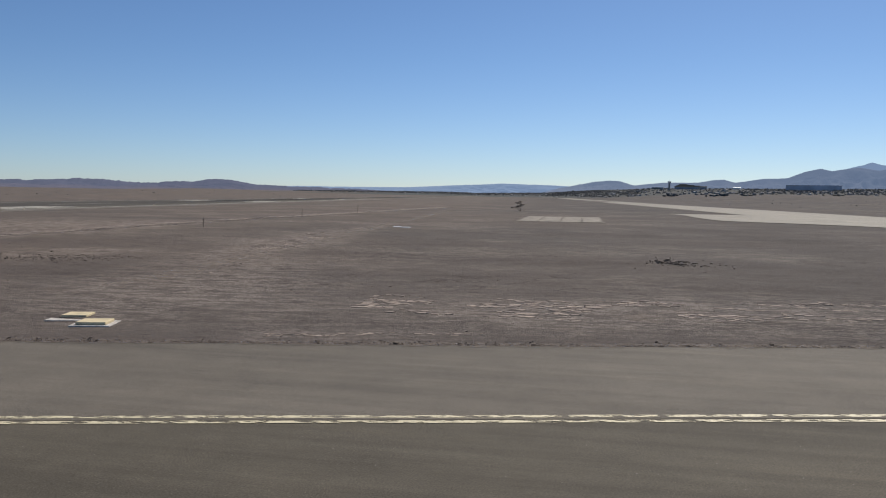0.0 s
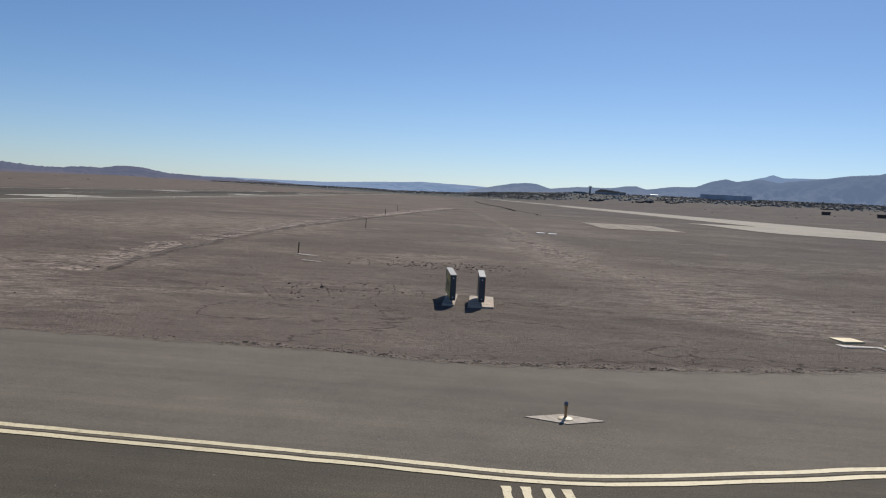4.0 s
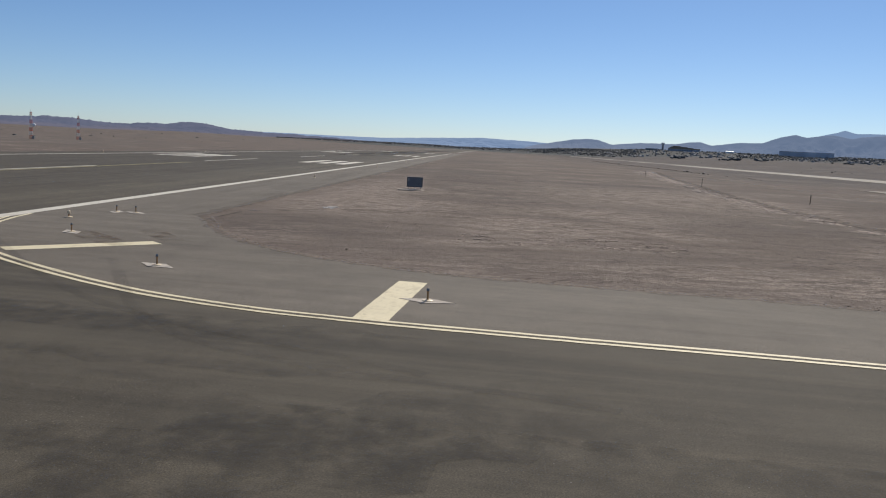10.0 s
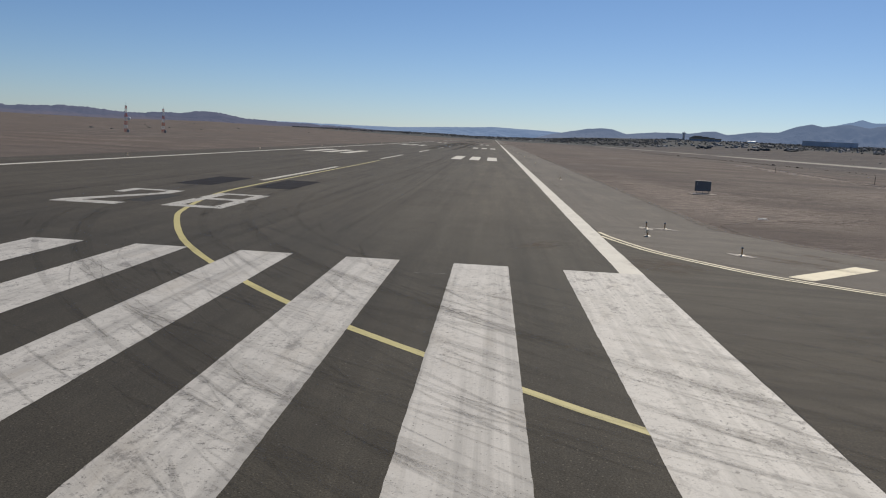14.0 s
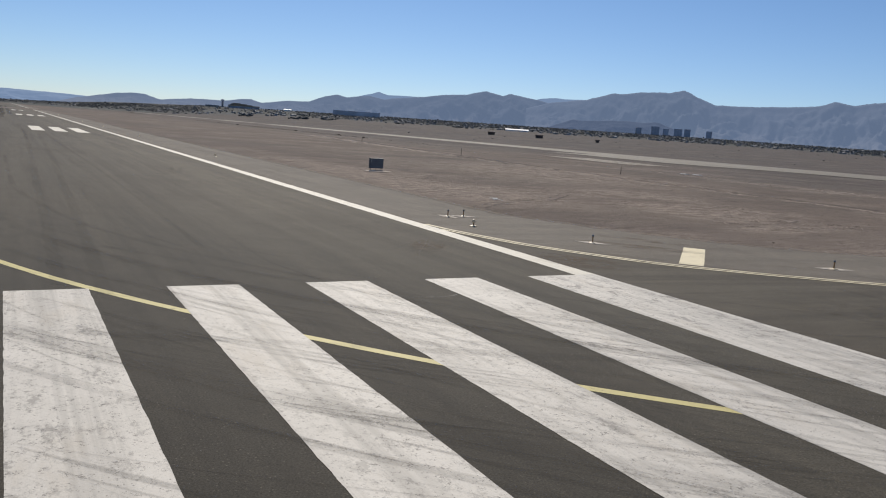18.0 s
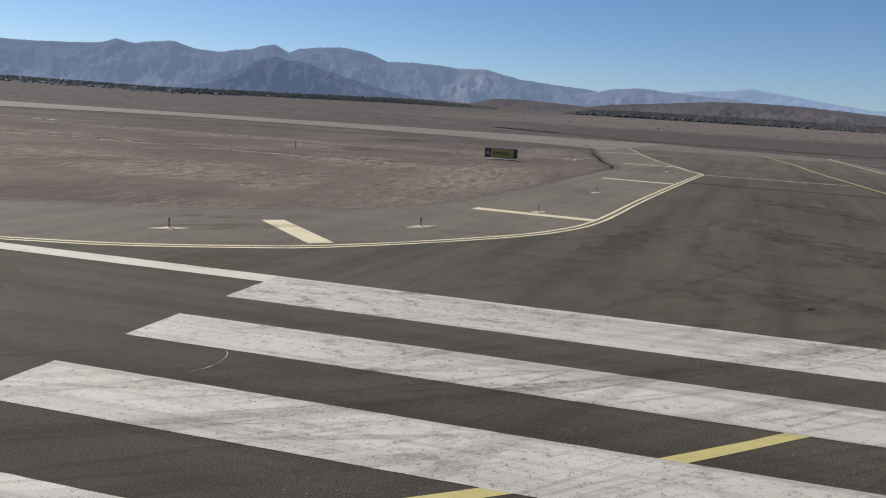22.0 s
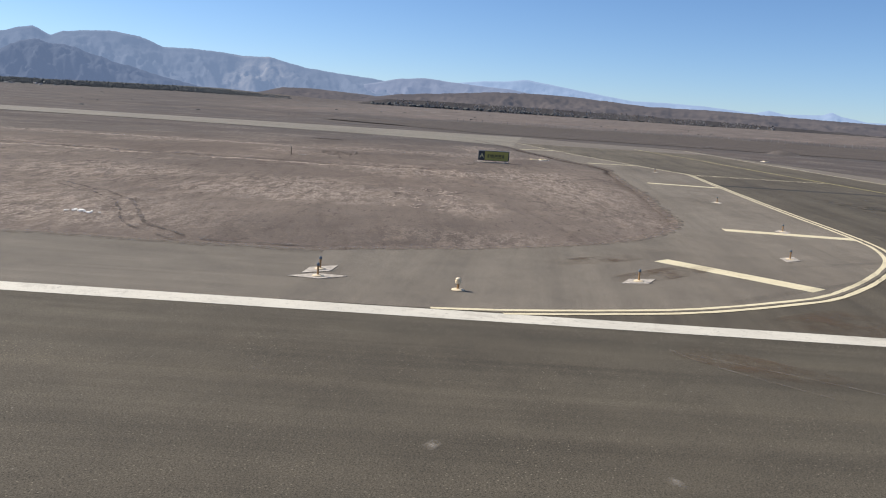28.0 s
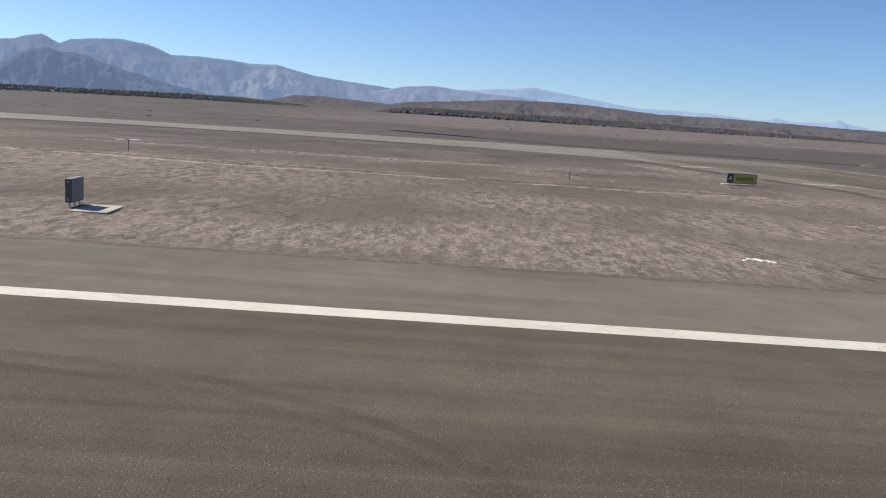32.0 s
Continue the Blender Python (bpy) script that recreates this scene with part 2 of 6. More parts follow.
def near_areas(m, areas, start):
    """A soft mask that is 1 inside some ellipses of the plan; start: what it is elsewhere."""
    total = start
    for cx, cy, sx, sy in areas:
        off = m.node("ShaderNodeVectorMath")
        off.operation = "SUBTRACT"
        m.link(m.geo.outputs["Position"], off.inputs[0])
        off.inputs[1].default_value = (cx, cy, 0)
        scl = m.node("ShaderNodeVectorMath")
        scl.operation = "DIVIDE"
        m.link(off.outputs[0], scl.inputs[0])
        scl.inputs[1].default_value = (sx, sy, 1000)
        ln = m.node("ShaderNodeVectorMath")
        ln.operation = "LENGTH"
        m.link(scl.outputs[0], ln.inputs[0])
        fall = m.node("ShaderNodeMapRange", From_Min=1.3, From_Max=0.3)
        m.link(ln.outputs["Value"], fall.inputs["Value"])
        total = m.math("ADD", total, fall.outputs[0])
    return total


def runnels(m, scale, width, stretch, seed):
    """Thin winding lines, as water cuts them into dry soil."""
    n = m.node("ShaderNodeTexNoise", Scale=scale, Detail=5.0, Roughness=0.55)
    m.link(m.coords(stretch, 0.0, (seed, seed * 0.3, 0)), n.inputs["Vector"])
    up = m.node("ShaderNodeMath")
    up.operation = "SUBTRACT"
    m.link(n.outputs["Fac"], up.inputs[0])
    up.inputs[1].default_value = 0.5
    far = m.math("ABSOLUTE", up.outputs[0])
    line = m.node("ShaderNodeMapRange", From_Min=width, From_Max=width * 0.3)
    m.link(far, line.inputs["Value"])
    return line.outputs[0]


def dirt_material():
    m = Mat("desert_soil", 0.97)
    red, grey, pale = (0.136, 0.110, 0.094), (0.113, 0.099, 0.090), (0.42, 0.355, 0.30)
    c = m.mix(m.noise(0.012, 5, 0.6, lo=0.38, hi=0.60), red, grey)
    sandy = near_areas(m, SANDY_AREAS, 0.0)
    c = m.mix(m.math("MULTIPLY", sandy, m.math("ADD", 0.6, m.math("MULTIPLY", m.noise(0.2, 6, 0.66), 0.4))), c, (0.163, 0.136, 0.117))
    c = m.mix(m.math("MULTIPLY", m.noise(0.09, 8, 0.70, lo=0.42, hi=0.64), 0.55), c, (0.160, 0.132, 0.112))
    c = m.mix(m.math("MULTIPLY", m.noise(0.05, 7, 0.66, stretch=(0.6, 1.5, 1), lo=0.50, hi=0.64, shift=(40, 9, 0)), 0.7), c, (0.094, 0.078, 0.069))
    tracks = m.noise(1.0, 6, 0.66, stretch=(0.05, 1.1, 1), turn=-8, lo=0.52, hi=0.68)
    c = m.mix(m.math("MULTIPLY", tracks, 0.40), c, (0.088, 0.070, 0.060))
    patch = near_areas(m, CRUST_AREAS, m.math("MULTIPLY", m.noise(0.06, 6, 0.65, lo=0.48, hi=0.64, shift=(7, 2, 0)), 0.8))
    crust = m.noise(1.1, 11, 0.84, stretch=(0.5, 1.5, 1), lo=0.475, hi=0.525)
    clods = m.noise(6.5, 8, 0.82, lo=0.455, hi=0.525, shift=(31, 5, 0))
    both = m.math("MULTIPLY", m.math("MULTIPLY", patch, crust), m.math("ADD", 0.12, m.math("MULTIPLY", clods, 0.88)))
    c = m.mix(m.math("MULTIPLY", both, 0.75), c, pale)
    shelf = m.noise(0.45, 9, 0.80, stretch=(0.7, 1.6, 1), lo=0.56, hi=0.58, shift=(63, 12, 0))
    c = m.mix(m.math("MULTIPLY", m.math("MULTIPLY", shelf, m.math("ADD", 0.25, patch)), 0.42), c, (0.27, 0.215, 0.175))
    crumb = m.noise(3.6, 9, 0.82, lo=0.57, hi=0.63, shift=(3, 51, 0))
    c = m.mix(m.math("MULTIPLY", crumb, 0.6), c, (0.25, 0.20, 0.165))
    c = m.mix(m.math("MULTIPLY", m.noise(1.9, 9, 0.82, stretch=(0.6, 1.3, 1), lo=0.555, hi=0.61, shift=(2, 17, 0)), 0.6), c, (0.064, 0.049, 0.042))
    cut1 = m.math("MULTIPLY", runnels(m, 0.11, 0.006, (0.8, 1.3, 1), 5.0), m.noise(0.07, 3, 0.5, lo=0.48, hi=0.58, shift=(9, 77, 0)))
    c = m.mix(m.math("MULTIPLY", cut1, 0.75), c, (0.060, 0.047, 0.041))
    cut2 = m.math("MULTIPLY", runnels(m, 0.5, 0.010, (0.6, 1.4, 1), 15.0), patch)
    c = m.mix(m.math("MULTIPLY", cut2, 0.55), c, (0.068, 0.053, 0.046))
    pebble = chips(m, 5.0, 0.17, 0.28, 6.0)
    c = m.mix(m.math("MULTIPLY", pebble, 0.75), c, (0.050, 0.039, 0.034))
    pebble2 = chips(m, 9.0, 0.22, 0.4, 1.0)
    c = m.mix(m.math("MULTIPLY", pebble2, 0.5), c, (0.066, 0.052, 0.045))
    sand = m.noise(9.0, 5, 0.8, lo=0.55, hi=0.64, shift=(5, 5, 0))
    c = m.mix(m.math("MULTIPLY", sand, 0.42), c, (0.26, 0.21, 0.17))
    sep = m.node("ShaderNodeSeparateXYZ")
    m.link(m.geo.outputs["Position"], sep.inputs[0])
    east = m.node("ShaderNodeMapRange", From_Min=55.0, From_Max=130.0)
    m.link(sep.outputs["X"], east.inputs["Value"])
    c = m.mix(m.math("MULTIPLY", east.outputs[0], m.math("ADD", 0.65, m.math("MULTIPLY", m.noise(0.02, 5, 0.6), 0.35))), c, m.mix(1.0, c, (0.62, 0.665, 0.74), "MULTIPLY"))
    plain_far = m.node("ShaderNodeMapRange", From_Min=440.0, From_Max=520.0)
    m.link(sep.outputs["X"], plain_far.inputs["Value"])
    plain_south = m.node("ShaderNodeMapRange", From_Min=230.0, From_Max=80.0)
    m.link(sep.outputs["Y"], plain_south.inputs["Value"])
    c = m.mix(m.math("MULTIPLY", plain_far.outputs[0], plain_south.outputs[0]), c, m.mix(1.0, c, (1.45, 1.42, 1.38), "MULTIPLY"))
    reach = m.node("ShaderNodeVectorMath")
    reach.operation = "LENGTH"
    m.link(m.geo.outputs["Position"], reach.inputs[0])
    gardens = m.node("ShaderNodeMapRange", From_Min=1480.0, From_Max=1620.0)
    m.link(reach.outputs["Value"], gardens.inputs["Value"])
    north = m.node("ShaderNodeMapRange", From_Min=420.0, From_Max=620.0)
    m.link(sep.outputs["Y"], north.inputs["Value"])
    east_side = m.node("ShaderNodeMapRange", From_Min=-500.0, From_Max=-300.0)
    m.link(sep.outputs["X"], east_side.inputs["Value"])
    c = m.mix(m.math("MULTIPLY", m.math("MULTIPLY", gardens.outputs[0], north.outputs[0]), east_side.outputs[0]), c, (0.074, 0.078, 0.078))
    m.colour(c)
    h = m.math("ADD", m.math("MULTIPLY", m.noise(5.0, 9, 0.76, lo=0.0, hi=1.0), 0.7), m.math("MULTIPLY", m.noise(0.6, 6, 0.65, lo=0.0, hi=1.0), 0.5))
    m.b.inputs["Specular IOR Level"].default_value = 0.1
    m.bump(h, 0.9, 0.13)
    return m.m


def rubber(name, strength):
    """Thin, broken tyre rubber lying on the asphalt."""
    m = Mat(name, 0.9)
    m.colour((0.022, 0.020, 0.019))
    n = m.math("MULTIPLY", m.noise(0.22, 5, 0.65, lo=0.3, hi=0.65), strength)
    g = m.math("MULTIPLY", n, m.noise(22.0, 3, 0.8, lo=0.25, hi=0.6))
    m.link(g, m.b.inputs["Alpha"])
    return m.m


def stain(name, colour, strength, scale=0.8, fade=False):
    m = Mat(name, 0.9)
    m.colour(colour)
    a = m.math("MULTIPLY", m.noise(scale, 6, 0.68, lo=0.40, hi=0.64), strength)
    if fade:
        tc = m.node("ShaderNodeTexCoord")
        sep = m.node("ShaderNodeSeparateXYZ")
        com = m.node("ShaderNodeCombineXYZ")
        m.link(tc.outputs["Generated"], sep.inputs[0])
        for ax in "XY":
            sh = m.node("ShaderNodeMath")
            sh.operation = "SUBTRACT"
            m.link(sep.outputs[ax], sh.inputs[0])
            sh.inputs[1].default_value = 0.5
            m.link(sh.outputs[0], com.inputs[ax])
        ln = m.node("ShaderNodeVectorMath")
        ln.operation = "LENGTH"
        m.link(com.outputs[0], ln.inputs[0])
        soft = m.node("ShaderNodeMapRange", From_Min=0.46, From_Max=0.1)
        m.link(ln.outputs["Value"], soft.inputs["Value"])
        a = m.math("MULTIPLY", a, soft.outputs[0])
    m.link(a, m.b.inputs["Alpha"])
    return m.m


def distance_material(name, colour, haze_glow, strength, rock=0.35, low_slope=None, relief=0.45, dust_haze=None):
    """The far mountain backdrop: dark rock above pale fans, distance haze put into colour and emission."""
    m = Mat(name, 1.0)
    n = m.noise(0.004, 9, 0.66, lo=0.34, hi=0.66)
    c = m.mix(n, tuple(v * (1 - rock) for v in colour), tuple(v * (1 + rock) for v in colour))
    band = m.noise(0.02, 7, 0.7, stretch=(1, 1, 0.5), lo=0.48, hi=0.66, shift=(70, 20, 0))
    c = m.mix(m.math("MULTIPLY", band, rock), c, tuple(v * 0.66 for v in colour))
    # lower slopes in another colour: fan soil with the foot haze mixed in
    if low_slope:
        sep = m.node("ShaderNodeSeparateXYZ")
        m.link(m.geo.outputs["Position"], sep.inputs[0])
        wave = m.math("MULTIPLY", m.noise(0.0045, 6, 0.62, lo=0.25, hi=0.75), 1.0)
        lift = m.node("ShaderNodeMath")
        lift.operation = "MULTIPLY_ADD"
        m.link(wave, lift.inputs[0])
        lift.inputs[1].default_value = (low_slope[1] - low_slope[0]) * 1.1
        m.link(sep.outputs["Z"], lift.inputs[2])
        low = m.node("ShaderNodeMapRange", From_Min=low_slope[1] * 1.35, From_Max=low_slope[0])
        m.link(lift.outputs[0], low.inputs["Value"])
        c = m.mix(low.outputs[0], c, low_slope[2])
    if dust_haze:
        # pale patch in the rock colour for dust hanging before the slope
        pit = near_areas(m, [dust_haze[0]], 0.0)
        c = m.mix(m.math("MULTIPLY", pit, m.noise(0.012, 6, 0.7, lo=0.38, hi=0.6)), c, dust_haze[1])
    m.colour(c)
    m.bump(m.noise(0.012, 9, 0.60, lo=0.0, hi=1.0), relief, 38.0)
    # emission stands in for the blue air haze before the rock
    m.b.inputs["Emission Color"].default_value = (*haze_glow, 1.0)
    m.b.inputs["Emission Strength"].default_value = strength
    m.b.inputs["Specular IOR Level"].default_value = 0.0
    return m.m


def far_plain(name, colour, vary=0.3, scale=0.05):
    """Far things of the town."""
    return plain(name, colour, 0.95, 0, vary, scale)


M_SOIL = dirt_material()
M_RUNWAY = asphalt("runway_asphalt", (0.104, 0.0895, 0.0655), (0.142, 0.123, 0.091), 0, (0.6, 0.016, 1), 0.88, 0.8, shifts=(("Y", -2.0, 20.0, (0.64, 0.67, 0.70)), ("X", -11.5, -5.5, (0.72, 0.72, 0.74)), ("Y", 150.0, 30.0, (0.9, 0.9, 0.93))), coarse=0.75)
# colour grows paler eastwards in place of the sheen at a grazing view
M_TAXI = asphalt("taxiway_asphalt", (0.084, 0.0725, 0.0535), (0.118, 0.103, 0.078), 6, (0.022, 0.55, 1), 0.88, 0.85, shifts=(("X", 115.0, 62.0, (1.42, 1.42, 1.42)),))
M_SHOULDER = asphalt("shoulder_asphalt", (0.158, 0.139, 0.112), (0.211, 0.186, 0.151), 6, (0.02, 0.5, 1), 0.88, 0.55)
M_SIDE = asphalt("runway_shoulder_asphalt", (0.150, 0.132, 0.106), (0.201, 0.177, 0.143), 0, (0.5, 0.02, 1), 0.88, 0.6)
M_CONCRETE = asphalt("pale_concrete", (0.190, 0.171, 0.134), (0.252, 0.228, 0.182), 0, (0.3, 0.05, 1), 0.8, 0.35, gloss=0.3)
M_JUNCTION = asphalt("pale_grey_asphalt", (0.150, 0.132, 0.110), (0.200, 0.177, 0.149), 0, (0.05, 0.3, 1), 0.9, 0.25)
M_WHITE = paint("worn_white_paint", (0.575, 0.55, 0.50), (0.105, 0.098, 0.09), 0.85, -51, (7.5, 0.08, 1), 0.0, True)
M_WHITE_LINE = paint("white_line_paint", (0.61, 0.58, 0.495), (0.27, 0.24, 0.19), 0.5, 0, (1.2, 0.2, 1))
M_YELLOW = paint("pale_yellow_paint", (0.70, 0.625, 0.42), (0.40, 0.32, 0.19), 0.5, 0, (0.6, 1.0, 1))
M_FLAKED = paint("flaked_yellow_paint", (0.69, 0.62, 0.42), (0.40, 0.32, 0.19), 0.5, 0, (0.6, 1.0, 1))


def flaked(mat, low, high, scale=1.7, stretch=(0.55, 1.3, 1.0)):
    """Lets the pavement show where paint has come off in patches."""
    t = mat.node_tree
    geo, mp, nz, rng_node = (t.nodes.new(k) for k in ("ShaderNodeNewGeometry", "ShaderNodeMapping", "ShaderNodeTexNoise", "ShaderNodeMapRange"))
    mp.inputs["Scale"].default_value = stretch
    nz.inputs["Scale"].default_value, nz.inputs["Detail"].default_value, nz.inputs["Roughness"].default_value = scale, 9.0, 0.72
    rng_node.inputs["From Min"].default_value, rng_node.inputs["From Max"].default_value = low, high
    t.links.new(geo.outputs["Position"], mp.inputs[0])
    t.links.new(mp.outputs[0], nz.inputs["Vector"])
    t.links.new(nz.outputs["Fac"], rng_node.inputs["Value"])
    t.links.new(rng_node.outputs[0], t.nodes["Principled BSDF"].inputs["Alpha"])
    return mat


flaked(M_FLAKED, 0.425, 0.45, 1.5, (1.0, 1.0, 1.0))
M_GONE = flaked(paint("mostly_gone_yellow_paint", (0.69, 0.62, 0.42), (0.40, 0.32, 0.19), 0.5, 0, (0.6, 1.0, 1)), 0.458, 0.50, 3.0, (0.8, 2.5, 1.0))
M_NUMERAL = flaked(paint("flaking_white_paint", (0.52, 0.50, 0.45), (0.20, 0.18, 0.15), 0.8, 0, (1.2, 0.2, 1)), 0.37, 0.43, 2.0, (1.0, 0.6, 1.0))
M_LEAD = paint("ochre_lead_paint", (0.53, 0.465, 0.18), (0.30, 0.26, 0.13), 0.5, 40, (1.0, 0.3, 1))
M_RUBBER = rubber("tyre_rubber", 0.9)
M_RUBBER_SOFT = rubber("faint_tyre_rubber", 0.22)
M_SWEEP = stain("rubber_sweep", (0.030, 0.028, 0.026), 0.42, 1.1, True)
M_STAIN = stain("rusty_soil_stain", (0.105, 0.068, 0.040), 0.75, 0.8, True)
M_SCRAPE = stain("pale_scrape", (0.28, 0.25, 0.21), 0.8, 3.0, True)
M_SCRAPE_LINE = stain("pale_crack_filler", (0.20, 0.17, 0.14), 0.4, 3.0)
M_BLACKOUT = plain("black_sealed_asphalt", (0.028, 0.027, 0.030), 0.85, 0, 0.25, 1.0)
M_BLACKOUT.node_tree.nodes["Principled BSDF"].inputs["Specular IOR Level"].default_value = 0.05
M_DARKMETAL = plain("dark_grey_metal", (0.075, 0.079, 0.087), 0.5, 0.3)
M_TOPMETAL = plain("grey_painted_metal", (0.26, 0.26, 0.25), 0.5, 0.2)
M_RED = plain("red_sign_face", (0.55, 0.055, 0.035), 0.45, 0, 0.06)
M_SIGNYELLOW = plain("yellow_sign_face", (0.44, 0.36, 0.075), 0.45, 0, 0.08)
M_BLACK = plain("black_sign_face", (0.045, 0.05, 0.056), 0.45)
M_SLATE = plain("slate_grey_face", (0.11, 0.12, 0.135), 0.35, 0, 0.08)
M_SIGNWHITE = plain("white_lettering", (0.75, 0.74, 0.72), 0.5, 0, 0.03)
M_SIGNLETTER = plain("yellow_lettering", (0.78, 0.68, 0.34), 0.5, 0, 0.03)
M_BASE = plain("pale_concrete_base", (0.42, 0.36, 0.30), 0.9, 0, 0.25)
M_LIGHTPAD = plain("grey_light_pad", (0.40, 0.36, 0.31), 0.9, 0, 0.3, 6)
M_PADWHITE = plain("whitewashed_concrete", (0.52, 0.49, 0.45), 0.9, 0, 0.35, 5)
M_PADYELLOW = plain("yellow_painted_lid", (0.66, 0.55, 0.34), 0.7, 0, 0.15)
M_ORANGE = plain("orange_light_body", (0.34, 0.20, 0.085), 0.5, 0, 0.15)
M_BLUE = plain("blue_lens", (0.13, 0.16, 0.19), 0.2, 0, 0.1)
M_CREAM = plain("cream_light_body", (0.68, 0.56, 0.38), 0.5, 0, 0.12)
M_POST = plain("weathered_post", (0.06, 0.045, 0.035), 0.9)
M_ROCK = plain("dark_rock", (0.15, 0.12, 0.10), 0.95, 0, 0.4, 2.0)
M_SCREE = plain("grey_scree", (0.34, 0.33, 0.325), 0.95, 0, 0.35, 0.2)
M_MASTRED = plain("red_mast_paint", (0.50, 0.10, 0.06), 0.6)
M_MASTWHITE = plain("white_mast_paint", (0.70, 0.68, 0.66), 0.6)
# foliage colour shifted to blue-grey for the haze of distance
M_TREE = far_plain("hazed_foliage", (0.074, 0.082, 0.085), 0.2)
M_FARWALL = far_plain("far_pale_walls", (0.30, 0.295, 0.29), 0.5, 0.02)
# far walls and windows lightened and blued, distance haze put in the colour
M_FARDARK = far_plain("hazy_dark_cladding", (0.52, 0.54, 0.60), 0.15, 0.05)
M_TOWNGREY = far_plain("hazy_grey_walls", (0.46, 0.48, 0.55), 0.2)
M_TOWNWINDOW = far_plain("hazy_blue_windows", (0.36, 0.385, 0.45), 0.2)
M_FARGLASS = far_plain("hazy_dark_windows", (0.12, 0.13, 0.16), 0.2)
M_CABIN = far_plain("brown_cabin_walls", (0.13, 0.10, 0.085), 0.25)
M_TAN = plain("tan_building_wall", (0.40, 0.29, 0.19), 0.9, 0, 0.1, 0.05)
M_ROOFWHITE = plain("white_sheet_roof", (0.75, 0.76, 0.78), 0.6, 0, 0.05, 0.1)


# ---- mesh helpers ----
def mesh_of(name, verts, faces, mat, smooth=False):
    me = bpy.data.meshes.new(name)
    me.from_pydata([tuple(v) for v in verts], [], faces)
    me.materials.append(mat)
    if smooth:
        me.polygons.foreach_set("use_smooth", [True] * len(me.polygons))
    me.update()
    return me


def obj(name, me, parent=None, at=None):
    ob = new(name, me)
    if parent is not None:
        ob.parent = parent
    if at is not None:
        ob.matrix_basis = at
    return ob


def part(name, bm, mat, parent=None, label=""):
    me = bpy.data.meshes.new(name)
    bm.to_mesh(me)
    bm.free()
    me.materials.append(mat)
    ob = obj(name, me, parent)
    return tagged(ob, label) if label else ob


def empty(name, at, label, category, group="", kind=""):
    ob = new(name)
    ob.empty_display_size = 0.2
    ob.matrix_basis = at
    return tagged(ob, label, category, group, kind)


def box_bm(x0, x1, y0, y1, z0, z1, bevel=0.0):
    bm = bmesh.new()
    bmesh.ops.create_cube(bm, size=1.0)
    for v in bm.verts:
        v.co = Vector(((x0 + x1) / 2 + v.co.x * (x1 - x0), (y0 + y1) / 2 + v.co.y * (y1 - y0), (z0 + z1) / 2 + v.co.z * (z1 - z0)))
    if bevel:
        bmesh.ops.bevel(bm, geom=bm.edges[:], offset=bevel, segments=2, affect="EDGES", profile=0.6)
    return bm


def lathe_bm(profile, seg=14, at=(0, 0, 0)):
    bm = bmesh.new()
    rings = []
    for r, z in profile:
        rings.append([bm.verts.new((at[0] + r * math.cos(2 * math.pi * k / seg), at[1] + r * math.sin(2 * math.pi * k / seg), at[2] + z)) for k in range(seg)])
    for a, b in zip(rings, rings[1:]):
        for k in range(seg):
            bm.faces.new((a[k], a[(k + 1) % seg], b[(k + 1) % seg], b[k]))
    bm.faces.new(rings[0][::-1])
    bm.faces.new(rings[-1])
    return bm


def spline(points, step=1.0):
    """A smooth line through a few plan points, sampled evenly."""
    p = [Vector((*q, 0)) for q in points]
    p = [p[0] * 2 - p[1]] + p + [p[-1] * 2 - p[-2]]
    out = []
    for i in range(1, len(p) - 2):
        a, b, c, d = p[i - 1], p[i], p[i + 1], p[i + 2]
        n = max(2, int((c - b).length / step))
        for k in range(n):
            t = k / n
            out.append(0.5 * (2 * b + (c - a) * t + (2 * a - 5 * b + 4 * c - d) * t * t + (3 * b - a - 3 * c + d) * t ** 3))
    out.append(p[-2])
    return out


def ribbon(name, line, off0, off1, z, mat, wobble=0.0, seed=0):
    """A painted line or strip that follows a plan line between two sideways offsets."""
    verts, faces = [], []
    for i, q in enumerate(line):
        d = (line[min(i + 1, len(line) - 1)] - line[max(i - 1, 0)]).normalized()
        s = Vector((d.y, -d.x, 0))
        w0 = wobble * noise.noise(Vector((i * 0.9, seed, 0.3))) if wobble else 0
        w1 = wobble * noise.noise(Vector((i * 0.9, seed, 7.3))) if wobble else 0
        verts += [q + s * (off0 + w0) + Vector((0, 0, z)), q + s * (off1 + w1) + Vector((0, 0, z))]
        if i:
            k = 2 * i
            faces.append((k - 2, k - 1, k + 1, k))
    me = mesh_of(name, verts, faces, mat)
    bm = bmesh.new()
    bm.from_mesh(me)
    bmesh.ops.recalc_face_normals(bm, faces=bm.faces[:])
    if bm.faces and sum(f.normal.z for f in bm.faces) < 0:
        bmesh.ops.reverse_faces(bm, faces=bm.faces[:])
    bm.to_mesh(me)
    bm.free()
    return me


def between(name, a, b, za, zb, mat, n=2):
    """A sheet between two plan lines that have the same number of points."""
    verts, faces = [], []
    for p, q in zip(a, b):
        for k in range(n):
            t = k / (n - 1)
            v = p.lerp(q, t)
            verts.append((v.x, v.y, za + (zb - za) * t))
    for i in range(len(a) - 1):
        for k in range(n - 1):
            o = i * n + k
            faces.append((o, o + 1, o + n + 1, o + n))
    me = mesh_of(name, verts, faces, mat)
    if me.polygons and sum(p.normal.z for p in me.polygons) < 0:
        me.flip_normals()
    return me


